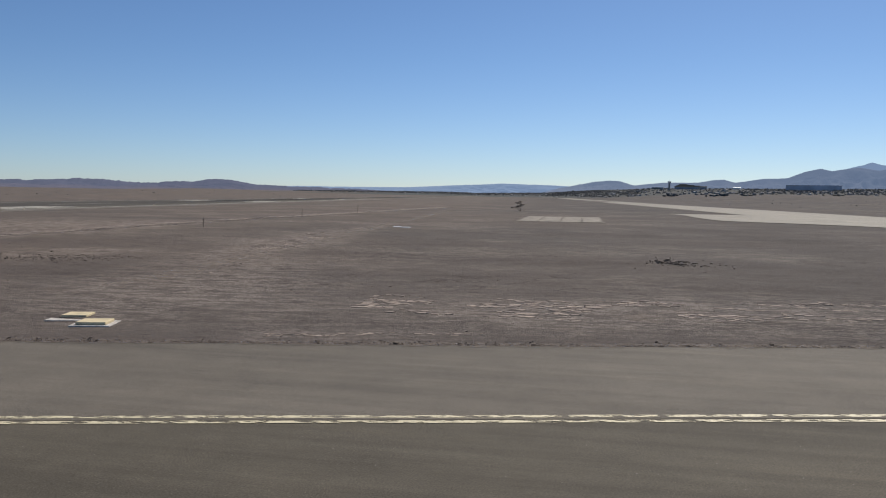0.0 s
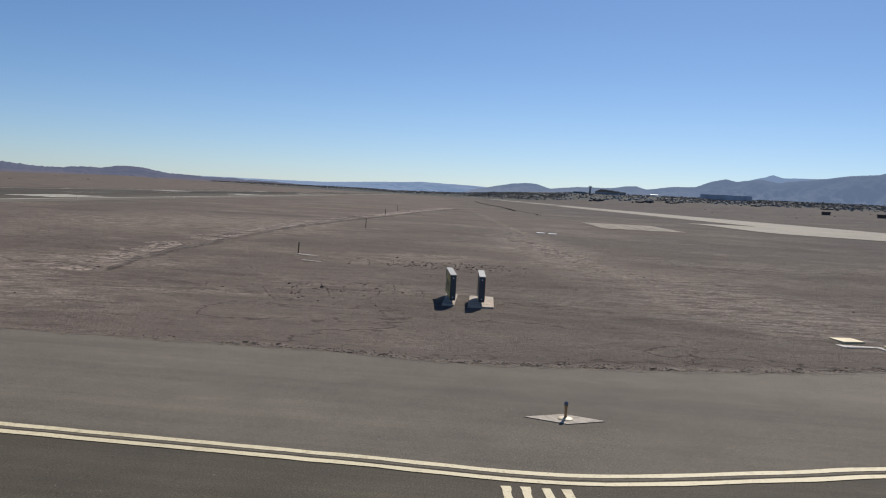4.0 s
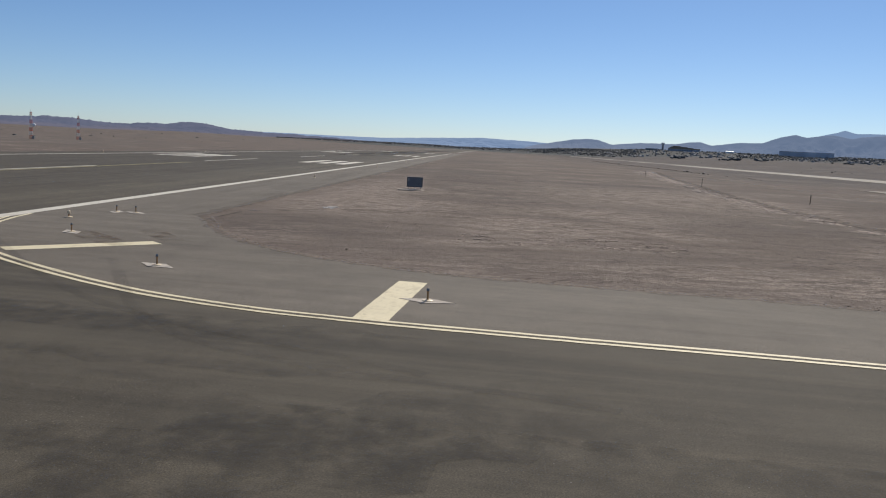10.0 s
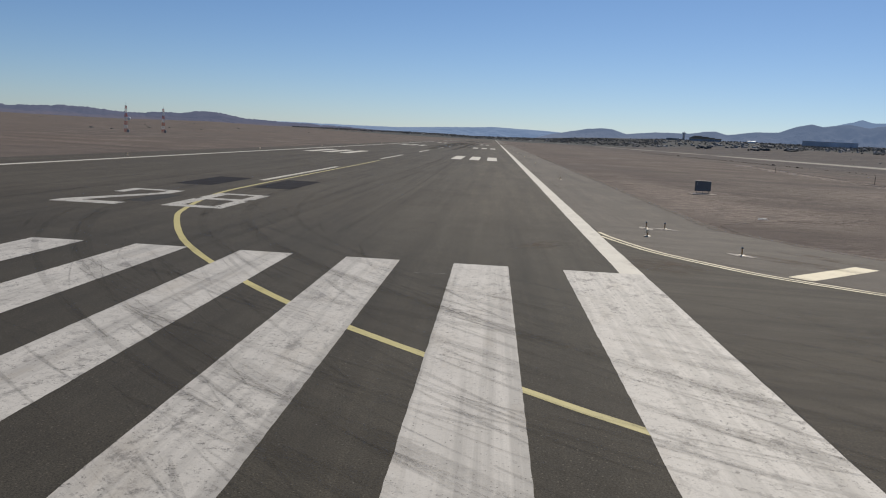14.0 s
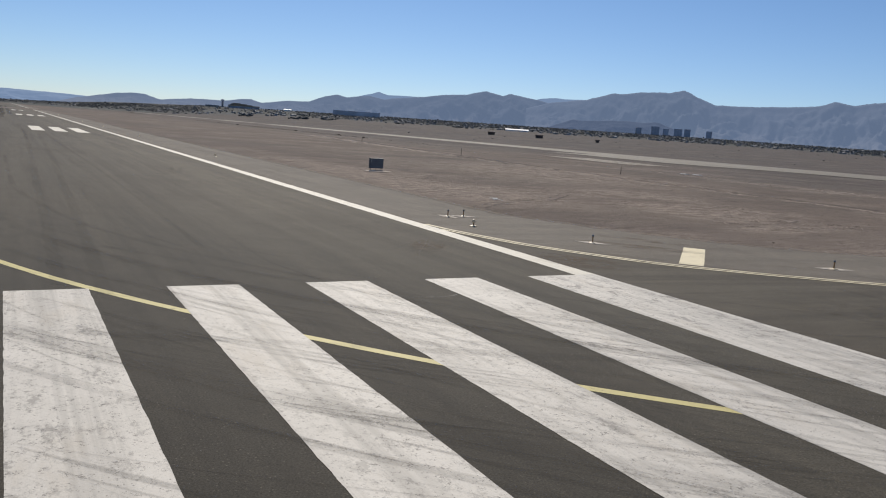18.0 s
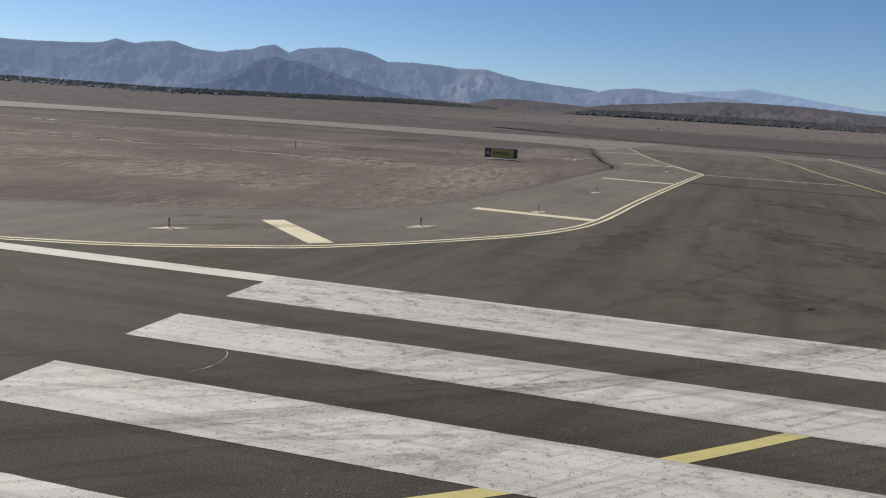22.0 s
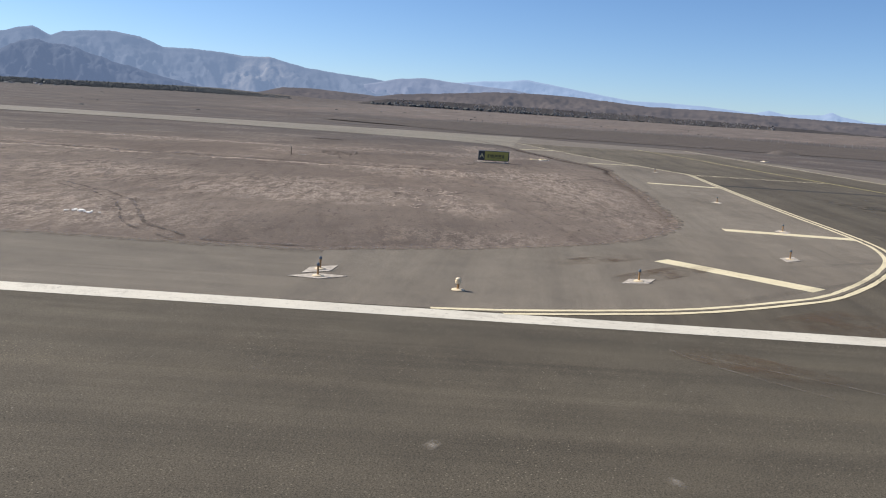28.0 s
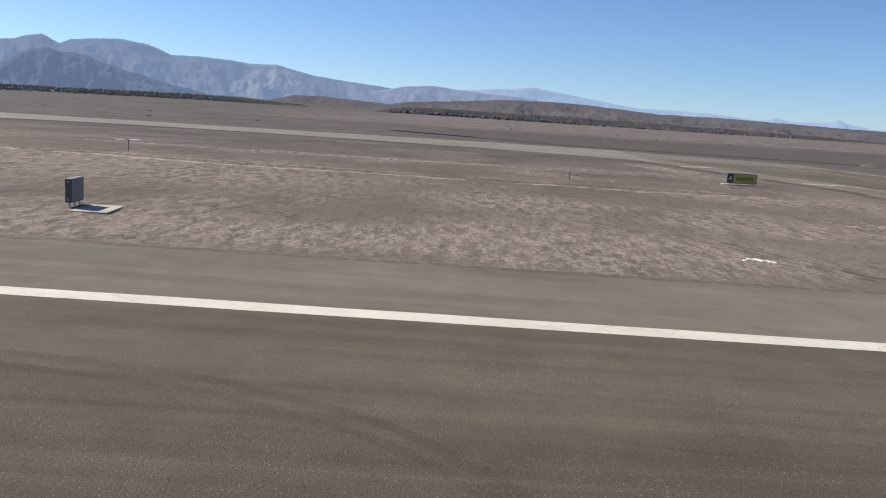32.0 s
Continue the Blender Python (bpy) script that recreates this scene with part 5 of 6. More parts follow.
def clump(verts, faces, x, y, z, rx, rz, rng):
    """One ragged tree crown: an uneven low ball of small facets."""
    o = len(verts)
    for (a, b) in ((0.25, 5), (0.6, 7), (0.92, 5)):
        w = math.sin(a * math.pi * 0.95 + 0.1)
        for k in range(b):
            t = 2 * math.pi * (k + rng.random() * 0.6) / b
            f = rng.uniform(0.65, 1.2)
            verts.append((x + rx * w * f * math.cos(t), y + rx * w * f * math.sin(t), z + rz * a * rng.uniform(0.85, 1.15)))
    top = len(verts)
    verts.append((x + rng.uniform(-.2, .2) * rx, y, z + rz * rng.uniform(1.0, 1.2)))
    def band(s0, n0, s1, n1):
        i = k = 0
        while i < n0 or k < n1:
            if k * n0 <= i * n1 and k < n1:
                faces.append((o + s0 + i % n0, o + s1 + (k + 1) % n1, o + s1 + k % n1)); k += 1
            else:
                faces.append((o + s0 + i % n0, o + s0 + (i + 1) % n0, o + s1 + k % n1)); i += 1
    band(0, 5, 5, 7)
    band(5, 7, 12, 5)
    for k in range(5):
        faces.append((o + 12 + k, o + 12 + (k + 1) % 5, top))


def wood(name, label, spots, mat=None):
    rng = random.Random(5)
    verts, faces = [], []
    for x, y, h, w in spots:
        z = ground_z(x, y) - 0.3
        clump(verts, faces, x + rng.uniform(-1, 1) * w * 0.6, y + rng.uniform(-1, 1) * w * 0.6, z, w * rng.uniform(0.6, 1.0), h * rng.uniform(0.65, 1.05), rng)
    return tagged(obj(name, mesh_of(name, verts, faces, mat or M_TREE, True)), label, "trees", kind="stuff")


def polar(az, r):
    return r * math.sin(radians(az)), r * math.cos(radians(az))


rng = random.Random(11)
spots = []
for _ in range(21000):
    az = rng.uniform(-14, 63)
    start = 1500 + 1050 * max(0.0, min(1.0, (9 - az) / 6))
    r = start * (1.0 + 0.42 * rng.random() ** 0.55)
    dens = 0.5 + 0.5 * noise.noise(Vector((az * 0.5, r * 0.004, 3)))
    thin = 1.0 if r > 1.15 * start else 0.75
    if 11.4 < az < 17.6 and 1500 < r < 2100:
        thin *= 0.2
    if rng.random() < (dens + 0.25) * thin:
        x, y = polar(az, r)
        grow = start / 1500 if az > 4 else 1.1
        spots.append((x, y, rng.uniform(1.3, 2.9) * grow * (1.6 if rng.random() < 0.05 else 1.0), rng.uniform(1.3, 3.0) * grow))
for _ in range(4200):
    az = rng.uniform(57, 78.5)
    x, y = polar(az, rng.uniform(1480, 1900) + (76 - az) * 6)
    spots.append((x, y, rng.uniform(3, 6) * min(1.0, (80 - az) / 9), rng.uniform(1.5, 3.2)))
for az, r, n, h in ((17.6, 1250, 16, 5.0), (19.8, 1230, 9, 4.0), (14.2, 1400, 10, 5.0), (24.5, 1300, 8, 3.5), (29.0, 1350, 8, 3.5)):
    for _ in range(n):
        x, y = polar(az + rng.gauss(0, 0.35), r + rng.gauss(0, 25))
        spots.append((x, y, h * rng.uniform(0.6, 1.1), rng.uniform(3, 5)))
wood("town_trees", "dark belt of far town trees below the mountains", spots)
spots = []
for _ in range(600):
    az = 84 + 27 * rng.random() ** 1.3
    x, y = polar(az, rng.uniform(1330, 1420))
    spots.append((x, y, rng.uniform(3, 6) * (1 if az < 99 else 0.5), rng.uniform(3, 7)))
wood("scarp_trees", "dark scrub and trees along the foot of the brown hills", spots)


def rubble(name, label, count, mat, seed):
    """Pale boulders strewn over the scarp."""
    r6 = random.Random(seed)
    verts, faces = [], []
    for _ in range(count):
        az = 85 + 26 * r6.random()
        if noise.noise(Vector((az * 0.9, 1, 3))) < -0.12:
            continue
        u = r6.random()
        r = 1326 + 50 * u
        x, y = polar(az, r)
        z = r * math.tan(radians(0.55 + 0.45 * u * (1 if az < 104 else 0.6))) + 4.2
        w = r6.uniform(0.25, 0.75) * (1.8 if r6.random() < 0.1 else 1)
        o = len(verts)
        for zz, f in ((-1.5, 1.0), (0.6, 0.7)):
            for k in range(5):
                t = 2 * math.pi * k / 5 + zz
                g = f * r6.uniform(0.7, 1.2)
                verts.append((x + w * g * math.cos(t), y + w * g * math.sin(t), z + zz * w * r6.uniform(0.7, 1.1)))
        for k in range(5):
            faces.append((o + k, o + (k + 1) % 5, o + 5 + (k + 1) % 5, o + 5 + k))
        faces.append((o + 5, o + 6, o + 7, o + 8, o + 9))
    return tagged(obj(name, mesh_of(name, verts, faces, mat)), label, "rubble", kind="stuff")


rubble("scarp_rubble", "pale boulders and rubble strewn along the scarp", 1500, M_SCREE, 41)
rubble("scarp_rubble", "dark boulders along the scarp", 1500, M_ROCK, 42)
spots = []
for _ in range(700):
    az = rng.uniform(-50, 110)
    x, y = polar(az, rng.uniform(330, 1300))
    if x > 230 or x < -90:
        spots.append((x, y, rng.uniform(0.3, 0.8), rng.uniform(0.4, 1.6)))
wood("desert_scrub", "low dark scrub scattered over the far plain", spots)


def low_houses():
    """The roofs of the town, too many and too far off to count."""
    r2 = random.Random(3)
    verts, faces = [], []
    for _ in range(620):
        az = r2.uniform(-13, 66)
        if az < 9 and r2.random() < 0.72:
            continue
        r = (1500 + 1050 * max(0.0, min(1.0, (9 - az) / 6))) * r2.uniform(0.99, 1.36)
        x, y = polar(az, r)
        w, d, h = r2.uniform(3, 10), r2.uniform(3, 7), r2.uniform(1.6, 2.8)
        z = ground_z(x, y) - 0.3
        a = r2.uniform(0, 1.5)
        o = len(verts)
        for zz in (z, z + h):
            for sx, sy in ((-1, -1), (1, -1), (1, 1), (-1, 1)):
                px, py = sx * w / 2, sy * d / 2
                verts.append((x + px * math.cos(a) - py * math.sin(a), y + px * math.sin(a) + py * math.cos(a), zz))
        verts.append((x - w / 2 * math.cos(a), y - w / 2 * math.sin(a), z + h * 1.3))
        verts.append((x + w / 2 * math.cos(a), y + w / 2 * math.sin(a), z + h * 1.3))
        faces += [(o, o + 1, o + 5, o + 4), (o + 1, o + 2, o + 6, o + 5), (o + 2, o + 3, o + 7, o + 6), (o + 3, o, o + 4, o + 7), (o + 4, o + 5, o + 9, o + 8), (o + 6, o + 7, o + 8, o + 9), (o + 5, o + 6, o + 9), (o + 7, o + 4, o + 8)]
    return tagged(obj("town_houses", mesh_of("town_houses", verts, faces, M_FARWALL)), "pale low houses of a far town among trees", "houses", kind="stuff")


low_houses()


def far_block(name, az, r, w, d, h, wall, label, category, group="", roof=None, rows=0, cols=0):
    x, y = polar(az, r)
    z = ground_z(x, y) - 0.5
    th = empty(name, Matrix.Translation((x, y, z)) @ pose(0, 0, 0, 0, 0, -az), label, category, group)
    part("wall", box_bm(-w / 2, w / 2, -d / 2, d / 2, 0, h, 0.15), wall, th)
    if name == "hangar":
        gable = bmesh.new()
        vs = [gable.verts.new(p) for p in ((-w / 2 - 0.4, -d / 2 - 0.5, h + 0.01), (w / 2 + 0.4, -d / 2 - 0.5, h + 0.01), (w / 2 + 0.4, d / 2 + 0.5, h + 0.01), (-w / 2 - 0.4, d / 2 + 0.5, h + 0.01), (-w / 2 - 0.4, 0, h + d * 0.11), (w / 2 + 0.4, 0, h + d * 0.11))]
        for f in ((0, 1, 5, 4), (2, 3, 4, 5), (1, 2, 5), (3, 0, 4), (3, 2, 1, 0)):
            gable.faces.new([vs[i] for i in f])
        part("roof", gable, roof or wall, th)
    else:
        part("roof", box_bm(-w / 2 - 0.4, w / 2 + 0.4, -d / 2 - 0.4, d / 2 + 0.4, h + 0.01, h + (2.6 if name == "terminal_building" else 0.8), 0.1), roof or wall, th)
    for i in range(rows):
        for k in range(cols):
            xc, zc = -w / 2 + w * (k + 0.5) / cols, h * (i + 0.6) / rows
            part("window", box_bm(xc - w / cols * 0.3, xc + w / cols * 0.3, -d / 2 - 0.12, -d / 2 - 0.03, zc - h / rows * 0.25, zc + h / rows * 0.2), M_TOWNWINDOW if rows > 2 else M_FARGLASS, th)
    return th


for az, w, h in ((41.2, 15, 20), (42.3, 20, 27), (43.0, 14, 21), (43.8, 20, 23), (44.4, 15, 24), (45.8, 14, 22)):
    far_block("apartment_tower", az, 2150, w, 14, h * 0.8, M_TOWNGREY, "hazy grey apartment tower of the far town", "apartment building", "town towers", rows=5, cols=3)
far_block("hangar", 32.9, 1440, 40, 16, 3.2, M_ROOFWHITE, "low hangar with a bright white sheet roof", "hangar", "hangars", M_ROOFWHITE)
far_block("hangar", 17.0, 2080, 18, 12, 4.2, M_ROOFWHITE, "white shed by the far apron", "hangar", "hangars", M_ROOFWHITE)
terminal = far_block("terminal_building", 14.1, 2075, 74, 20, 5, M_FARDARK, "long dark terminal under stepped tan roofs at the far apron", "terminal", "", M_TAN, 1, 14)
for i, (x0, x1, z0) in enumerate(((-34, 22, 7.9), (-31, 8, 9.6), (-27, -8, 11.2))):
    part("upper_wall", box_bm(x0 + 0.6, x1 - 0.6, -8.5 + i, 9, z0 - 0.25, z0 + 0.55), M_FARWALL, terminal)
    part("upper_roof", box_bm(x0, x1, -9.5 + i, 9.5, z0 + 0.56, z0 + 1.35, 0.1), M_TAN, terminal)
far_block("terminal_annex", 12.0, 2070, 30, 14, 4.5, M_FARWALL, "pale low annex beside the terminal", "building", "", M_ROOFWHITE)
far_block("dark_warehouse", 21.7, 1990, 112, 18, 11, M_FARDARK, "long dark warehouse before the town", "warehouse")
for az, r in ((31.0, 760), (34.4, 720), (38.5, 640)):
    far_block("equipment_cabin", az, r, 6.5 if az < 37 else 2.6, 2.4, 2.2, M_CABIN, "small dark equipment cabin out on the plain", "cabin", "equipment cabins")


def control_tower(az, r):
    x, y = polar(az, r)
    z = ground_z(x, y) - 0.5
    th = empty("control_tower", Matrix.Translation((x, y, z)), "slim dark airport control tower with glazed cab", "control tower")
    part("shaft", lathe_bm([(2.9, 0), (2.5, 5), (2.4, 14)], 10), M_FARWALL, th)
    part("cab", lathe_bm([(2.6, 14.01), (4.0, 15.4), (4.3, 18.2), (3.9, 18.6)], 10), M_FARDARK, th, "dark glazed cab")
    part("roof", lathe_bm([(4.4, 18.61), (4.4, 19.0), (1.0, 19.6)], 10), M_FARDARK, th)
    part("aerial", lathe_bm([(0.2, 19.61), (0.1, 22.5)], 6), M_FARDARK, th)
    return th


control_tower(12.7, 2085)

# ---- soil details ----
def in_soil(x, y):
    """True where bare soil lies beside the pavements."""
    if x < 7.6:
        return False
    if x > 150 and y > 2:
        return False
    for (x0, y0), (x1, y1) in zip(EDGE, EDGE[1:]):
        if x1 <= x <= x0:
            ye = y0 + (y1 - y0) * (x - x0) / (x1 - x0)
            return y > ye + 0.35
    return y > 16


gully_line = spline(GULLY, 0.5)
TRENCH = [(93.5, 190), (94, 215), (93, 260), (95, 330), (93, 420), (96, 560)]
M_BOARD = plain("bleached_board", (0.55, 0.50, 0.44), 0.9, 0, 0.2, 4.0)


def patch_of(x0, x1, y0, y1):
    def place(r3):
        for _ in range(6):
            x, y = r3.uniform(x0, x1), r3.uniform(y0, y1)
            if noise.noise(Vector((x * 0.16, y * 0.28, 2.5))) > 0.05:
                break
        return x, y, r3.gauss(0.0, 0.35)
    return place


M_OLDPAD = plain("old_broken_concrete", (0.255, 0.228, 0.188), 0.95, 0, 0.35, 0.6)
M_TRACK = stain("track_film", (0.28, 0.23, 0.19), 0.5, 0.5)
M_DARKFILM = stain("dark_cut_film", (0.050, 0.038, 0.031), 0.8, 1.2)
M_SOILFILM = stain("blown_soil_film", (0.135, 0.108, 0.089), 0.7, 2.2)


def gully_strip(name, width, off, mat, z, label, seed):
    verts, faces = [], []
    for i, q in enumerate(gully_line):
        d = (gully_line[min(i + 1, len(gully_line) - 1)] - gully_line[max(i - 1, 0)]).normalized()
        sd2 = Vector((d.y, -d.x, 0))
        jog = 0.9 * noise.noise(Vector((i * 0.11, seed, 0))) + 0.35 * noise.noise(Vector((i * 0.45, seed, 4)))
        w = width * (0.6 + 0.02 * q.y) * (0.55 + 0.8 * abs(noise.noise(Vector((i * 0.17, seed, 8)))))
        verts += [q + sd2 * (off + jog - w) + Vector((0, 0, z)), q + sd2 * (off + jog + w) + Vector((0, 0, z))]
        if i:
            k = 2 * i
            faces.append((k - 2, k - 1, k + 1, k))
    me = mesh_of(name, verts, faces, mat)
    if sum(p.normal.z for p in me.polygons) < 0:
        me.flip_normals()
    return tagged(obj(name, me), label, "gully", "dry gully")


# dark ribbon painted along one side as the shade of the cut
gully_strip("gully_shade", 0.34, 0.5, M_DARKFILM, 0.0, "narrow dark strip painted as the shaded side of a dry gully", 3)


def soil_z(x, y):
    """The height of the bare soil near the pavements, for small things that lie on it."""
    xa, ya = np.array([x]), np.array([y])
    free = min(1.0, max(0.0, (float(soil_side(xa, ya)[0]) - 0.8) / 4.0)) * min(1.0, max(0.0, 130 - math.hypot(x - 45, y - 15)) / 40)
    ledge = 1 - 2 * abs(noise.noise(Vector((x * 0.11, y * 0.2, 9))))
    z = -0.075 + 0.035 * noise.noise(Vector((x * 0.35, y * 0.35, 0))) + free * (0.05 + 0.07 * noise.noise(Vector((x * 0.09, y * 0.13, 6))) + 0.05 * noise.noise(Vector((x * 0.5, y * 0.9, 2))) + 0.06 * max(0.0, ledge - 0.7) * 3)
    near = float(gap_to(GULLY, xa, ya)[0])
    return z - (free * 0.09 * (1 - near / 1.6) if near < 1.6 else 0.0)


def flakes(name, label, count, place, size, mat, seed, thick=0.03):
    """Thin broken plates of dried crust, lying loose and a little tilted."""
    r5 = random.Random(seed)
    verts, faces = [], []
    for _ in range(count):
        x, y, turn = place(r5)
        if not in_soil(x, y):
            continue
        z = soil_z(x, y)
        n = r5.choice((5, 6, 7))
        grown = size * (1 + 0.018 * max(0.0, y - 20))
        a, b = grown * r5.uniform(0.5, 1.6), grown * r5.uniform(0.3, 0.8)
        tx, ty = r5.gauss(0, 0.01), r5.gauss(0.0, 0.01)
        o = len(verts)
        rim = []
        for k in range(n):
            t = 2 * math.pi * (k + r5.uniform(-0.3, 0.3)) / n
            f = r5.uniform(0.6, 1.2)
            px, py = a * f * math.cos(t), b * f * math.sin(t)
            rim.append((px * math.cos(turn) - py * math.sin(turn), px * math.sin(turn) + py * math.cos(turn)))
        for top in (0, 1):
            for px, py in rim:
                verts.append((x + px * (1 - 0.06 * top), y + py * (1 - 0.06 * top), z + 0.004 + tx * px + ty * py + (thick * r5.uniform(0.8, 1.2) if top else -0.04)))
        faces.append(tuple(range(o + n, o + 2 * n)))
        for k in range(n):
            faces.append((o + k, o + (k + 1) % n, o + n + (k + 1) % n, o + n + k))
    return tagged(obj(name, mesh_of(name, verts, faces, mat)), label, "crust", kind="stuff")


def along_gully(r5):
    while True:
        q = gully_line[int(r5.random() ** 1.2 * (len(gully_line) - 1))]
        if noise.noise(Vector((q.y * 0.16, 5, 1))) > -0.25:
            return q.x - 0.35 - abs(r5.gauss(0, 0.55 + 0.006 * q.y)), q.y + r5.gauss(0, 0.4), r5.gauss(0, 0.3)


M_FLAKE = plain("pale_dry_crust", (0.33, 0.265, 0.215), 0.95, 0, 0.3, 1.5)
M_CLOD = plain("brown_soil_clod", (0.118, 0.092, 0.077), 0.97, 0, 0.35, 2.0)
def ledge_crust(r5):
    """Long broken shelves of crust on the soil bank beside the taxiway."""
    while True:
        x, y = r5.uniform(88, 112), 7.4 + 0.16 * (r5.random() - 0.5) + r5.choice((-2.4, -1.5, -0.7, 0.0, 0.2, 0.9, 2.0)) + r5.gauss(0, 0.25)
        y += 0.14 * (x - 97) if x > 97 else 0.0
        if noise.noise(Vector((x * 0.3, y * 0.7, 8))) > (0.08 if x > 101 else 0.0):
            return x, y, r5.gauss(0, 0.12)


def kerb_crust(r5):
    x = r5.uniform(86.5, 93)
    return x, 0.65 + 0.13 * (x - 90.5) + r5.gauss(0, 0.12) + (0.5 * r5.random() if x > 88.5 else 0.0), r5.gauss(0, 0.1)


flakes("ledge_crust", "pale broken shelves of crust on a soil bank", 430, ledge_crust, 0.19, M_FLAKE, 74, 0.012)
flakes("ledge_crust", "pale crust spilt along the edge of the pavement", 60, kerb_crust, 0.11, M_FLAKE, 75, 0.008)
def shelf_crust(r5):
    """Ragged pale shelves where the crust of the soil has broken up."""
    while True:
        x = r5.uniform(20.5, 31)
        y = 12.4 + 0.5 * noise.noise(Vector((x * 0.5, 4, 2))) + r5.choice((0.0, 0.0, -0.5, 1.3, 2.4)) + r5.gauss(0, 0.16)
        if noise.noise(Vector((x * 0.55, y * 0.8, 6))) > -0.02:
            return x, y, r5.gauss(0.05, 0.2)


flakes("shelf_crust", "ragged pale shelves of broken soil crust", 210, shelf_crust, 0.12, M_FLAKE, 76, 0.008)
def track_crust(r5):
    while True:
        y = 14 + 66 * r5.random()
        x = 75.6 + 0.7 * math.sin(y * 0.09) + r5.gauss(0, 0.85)
        if noise.noise(Vector((x * 0.35, y * 0.12, 3))) > 0.05:
            return x, y, r5.gauss(0.3, 0.5)


flakes("track_crust", "pale crumbled crust along a vehicle track", 420, track_crust, 0.15, M_FLAKE, 77, 0.006)
def spur_crust(r5):
    u = r5.random()
    return 49.2 - 2.2 * u + r5.gauss(0, 0.12), 17.2 - 4.0 * u + r5.gauss(0, 0.25), r5.gauss(0.8, 0.4)


flakes("spur_crust", "pale broken crust along a small side runnel", 110, spur_crust, 0.13, M_FLAKE, 78, 0.006)
flakes("gully_crust", "pale broken crust along the bank of a dry gully", 3600, along_gully, 0.24, M_FLAKE, 71, 0.004)
runnel = spline([(22, 31), (17.3, 26.4), (14.2, 24.6), (10.8, 23.1), (9.2, 21.6), (7.95, 20.2), (7.75, 15.9)], 0.4)
for off, wd in ((0.0, 0.09), (0.7, 0.05)):
    line = [Vector((q.x, q.y, soil_z(q.x, q.y) + 0.035)) for q in offset_line(runnel, off)]
    tagged(obj("dry_runnel", ribbon("dry_runnel", line, -wd, wd, 0.0, M_DARKFILM, 0.12, off + 3)), "dark washed-out runnel in bare soil", "gully", "dry gully")

track = [Vector((76.6 + 0.5 * noise.noise(Vector((0.06 * y, 2, 0))), y, 0)) for y in range(11, 190, 2)]
tagged(obj("vehicle_track", ribbon("vehicle_track", track, -0.9, 0.9, -0.022, M_TRACK, 0.4, 0.0)), "pale wheel rut of a vehicle track across the soil", "track", "vehicle track")


def stones(name, label, count, place, size, seed, mat=None):
    r3 = random.Random(seed)
    verts, faces = [], []
    for _ in range(count):
        x, y, _a = place(r3)
        if not in_soil(x, y):
            continue
        z = soil_z(x, y) + 0.005
        s = size * r3.uniform(0.4, 1.5) * (2.2 if r3.random() < 0.04 else 1)
        o = len(verts)
        for zz, n, f in ((-0.3, 5, 1.0), (0.45, 4, 0.75)):
            for k in range(n):
                t = 2 * math.pi * k / n + zz + r3.random() * 0.5
                g = f * r3.uniform(0.7, 1.2)
                verts.append((x + s * g * math.cos(t), y + s * g * math.sin(t), z + s * zz * r3.uniform(0.7, 1.2)))
        for k in range(5):
            faces.append((o + k, o + (k + 1) % 5, o + 5 + (k * 4 // 5 + (1 if k == 4 else 0)) % 4))
        for k in range(4):
            faces.append((o + 5 + k, o + (k * 5 // 4 + 1) % 5, o + 5 + (k + 1) % 4))
        faces.append((o + 5, o + 6, o + 7, o + 8))
    return tagged(obj(name, mesh_of(name, verts, faces, mat or M_ROCK)), label, "stones", kind="stuff")


def along_edge(r3):
    k = int(r3.random() * (len(edge_line) - 1))
    q = edge_line[k]
    return q.x + r3.gauss(0, 0.5), q.y + 0.4 + abs(r3.gauss(0, 2.5)), 0


stones("edge_stones", "small dark stones in the soil beside the pavement", 1400, along_edge, 0.012, 21)
stones("plain_stones", "scattered dark stones on the bare soil", 600, patch_of(8, 110, 0, 60), 0.019, 22)
stones("stone_heap", "heap of dark stones on the bare soil", 170, lambda r3: (104.0 + r3.gauss(0, 0.75), 30.2 + r3.gauss(0, 1.0), 0), 0.085, 23)
stones("stone_heap", "few loose stones beside a heap on bare soil", 40, lambda r3: (104.6 + r3.gauss(0, 1.8), 31 + r3.gauss(0, 2.0), 0), 0.06, 27)
stones("stone_heap", "scatter of dark stones on the bare soil", 420, lambda r3: (65.5 + r3.gauss(0, 2.6), 23.8 + r3.gauss(0, 1.5), 0), 0.045, 24)


def on_berm(r3):
    q = edge_line[int(r3.random() * (len(edge_line) - 1))]
    return q.x + r3.gauss(0, 0.3), q.y + 0.35 + abs(r3.gauss(0, 0.35)), 0


stones("soil_clods", "brown clods of soil heaped along the taxiway edge", 4200, on_berm, 0.02, 31, M_CLOD)
stones("soil_clods", "ridge of dark turned clods along the taxiway edge", 2600, lambda r3: (lambda q: (q.x + r3.gauss(0, 0.3), q.y + 0.55 + r3.gauss(0, 0.16), 0))(r3.choice([q for q in edge_line if 60 < q.x < 108])), 0.034, 34, M_CLOD)
stones("soil_clods", "loose brown clods scattered on bare soil", 1500, patch_of(8, 110, 0, 70), 0.024, 32, M_CLOD)
stones("stone_heap", "scatter of dark stones on the bare soil", 160, lambda r3: (61.5 + r3.gauss(0, 2.2), 9.2 + r3.gauss(0, 1.5), 0), 0.04, 33)
trench_line = spline(TRENCH, 2.0)
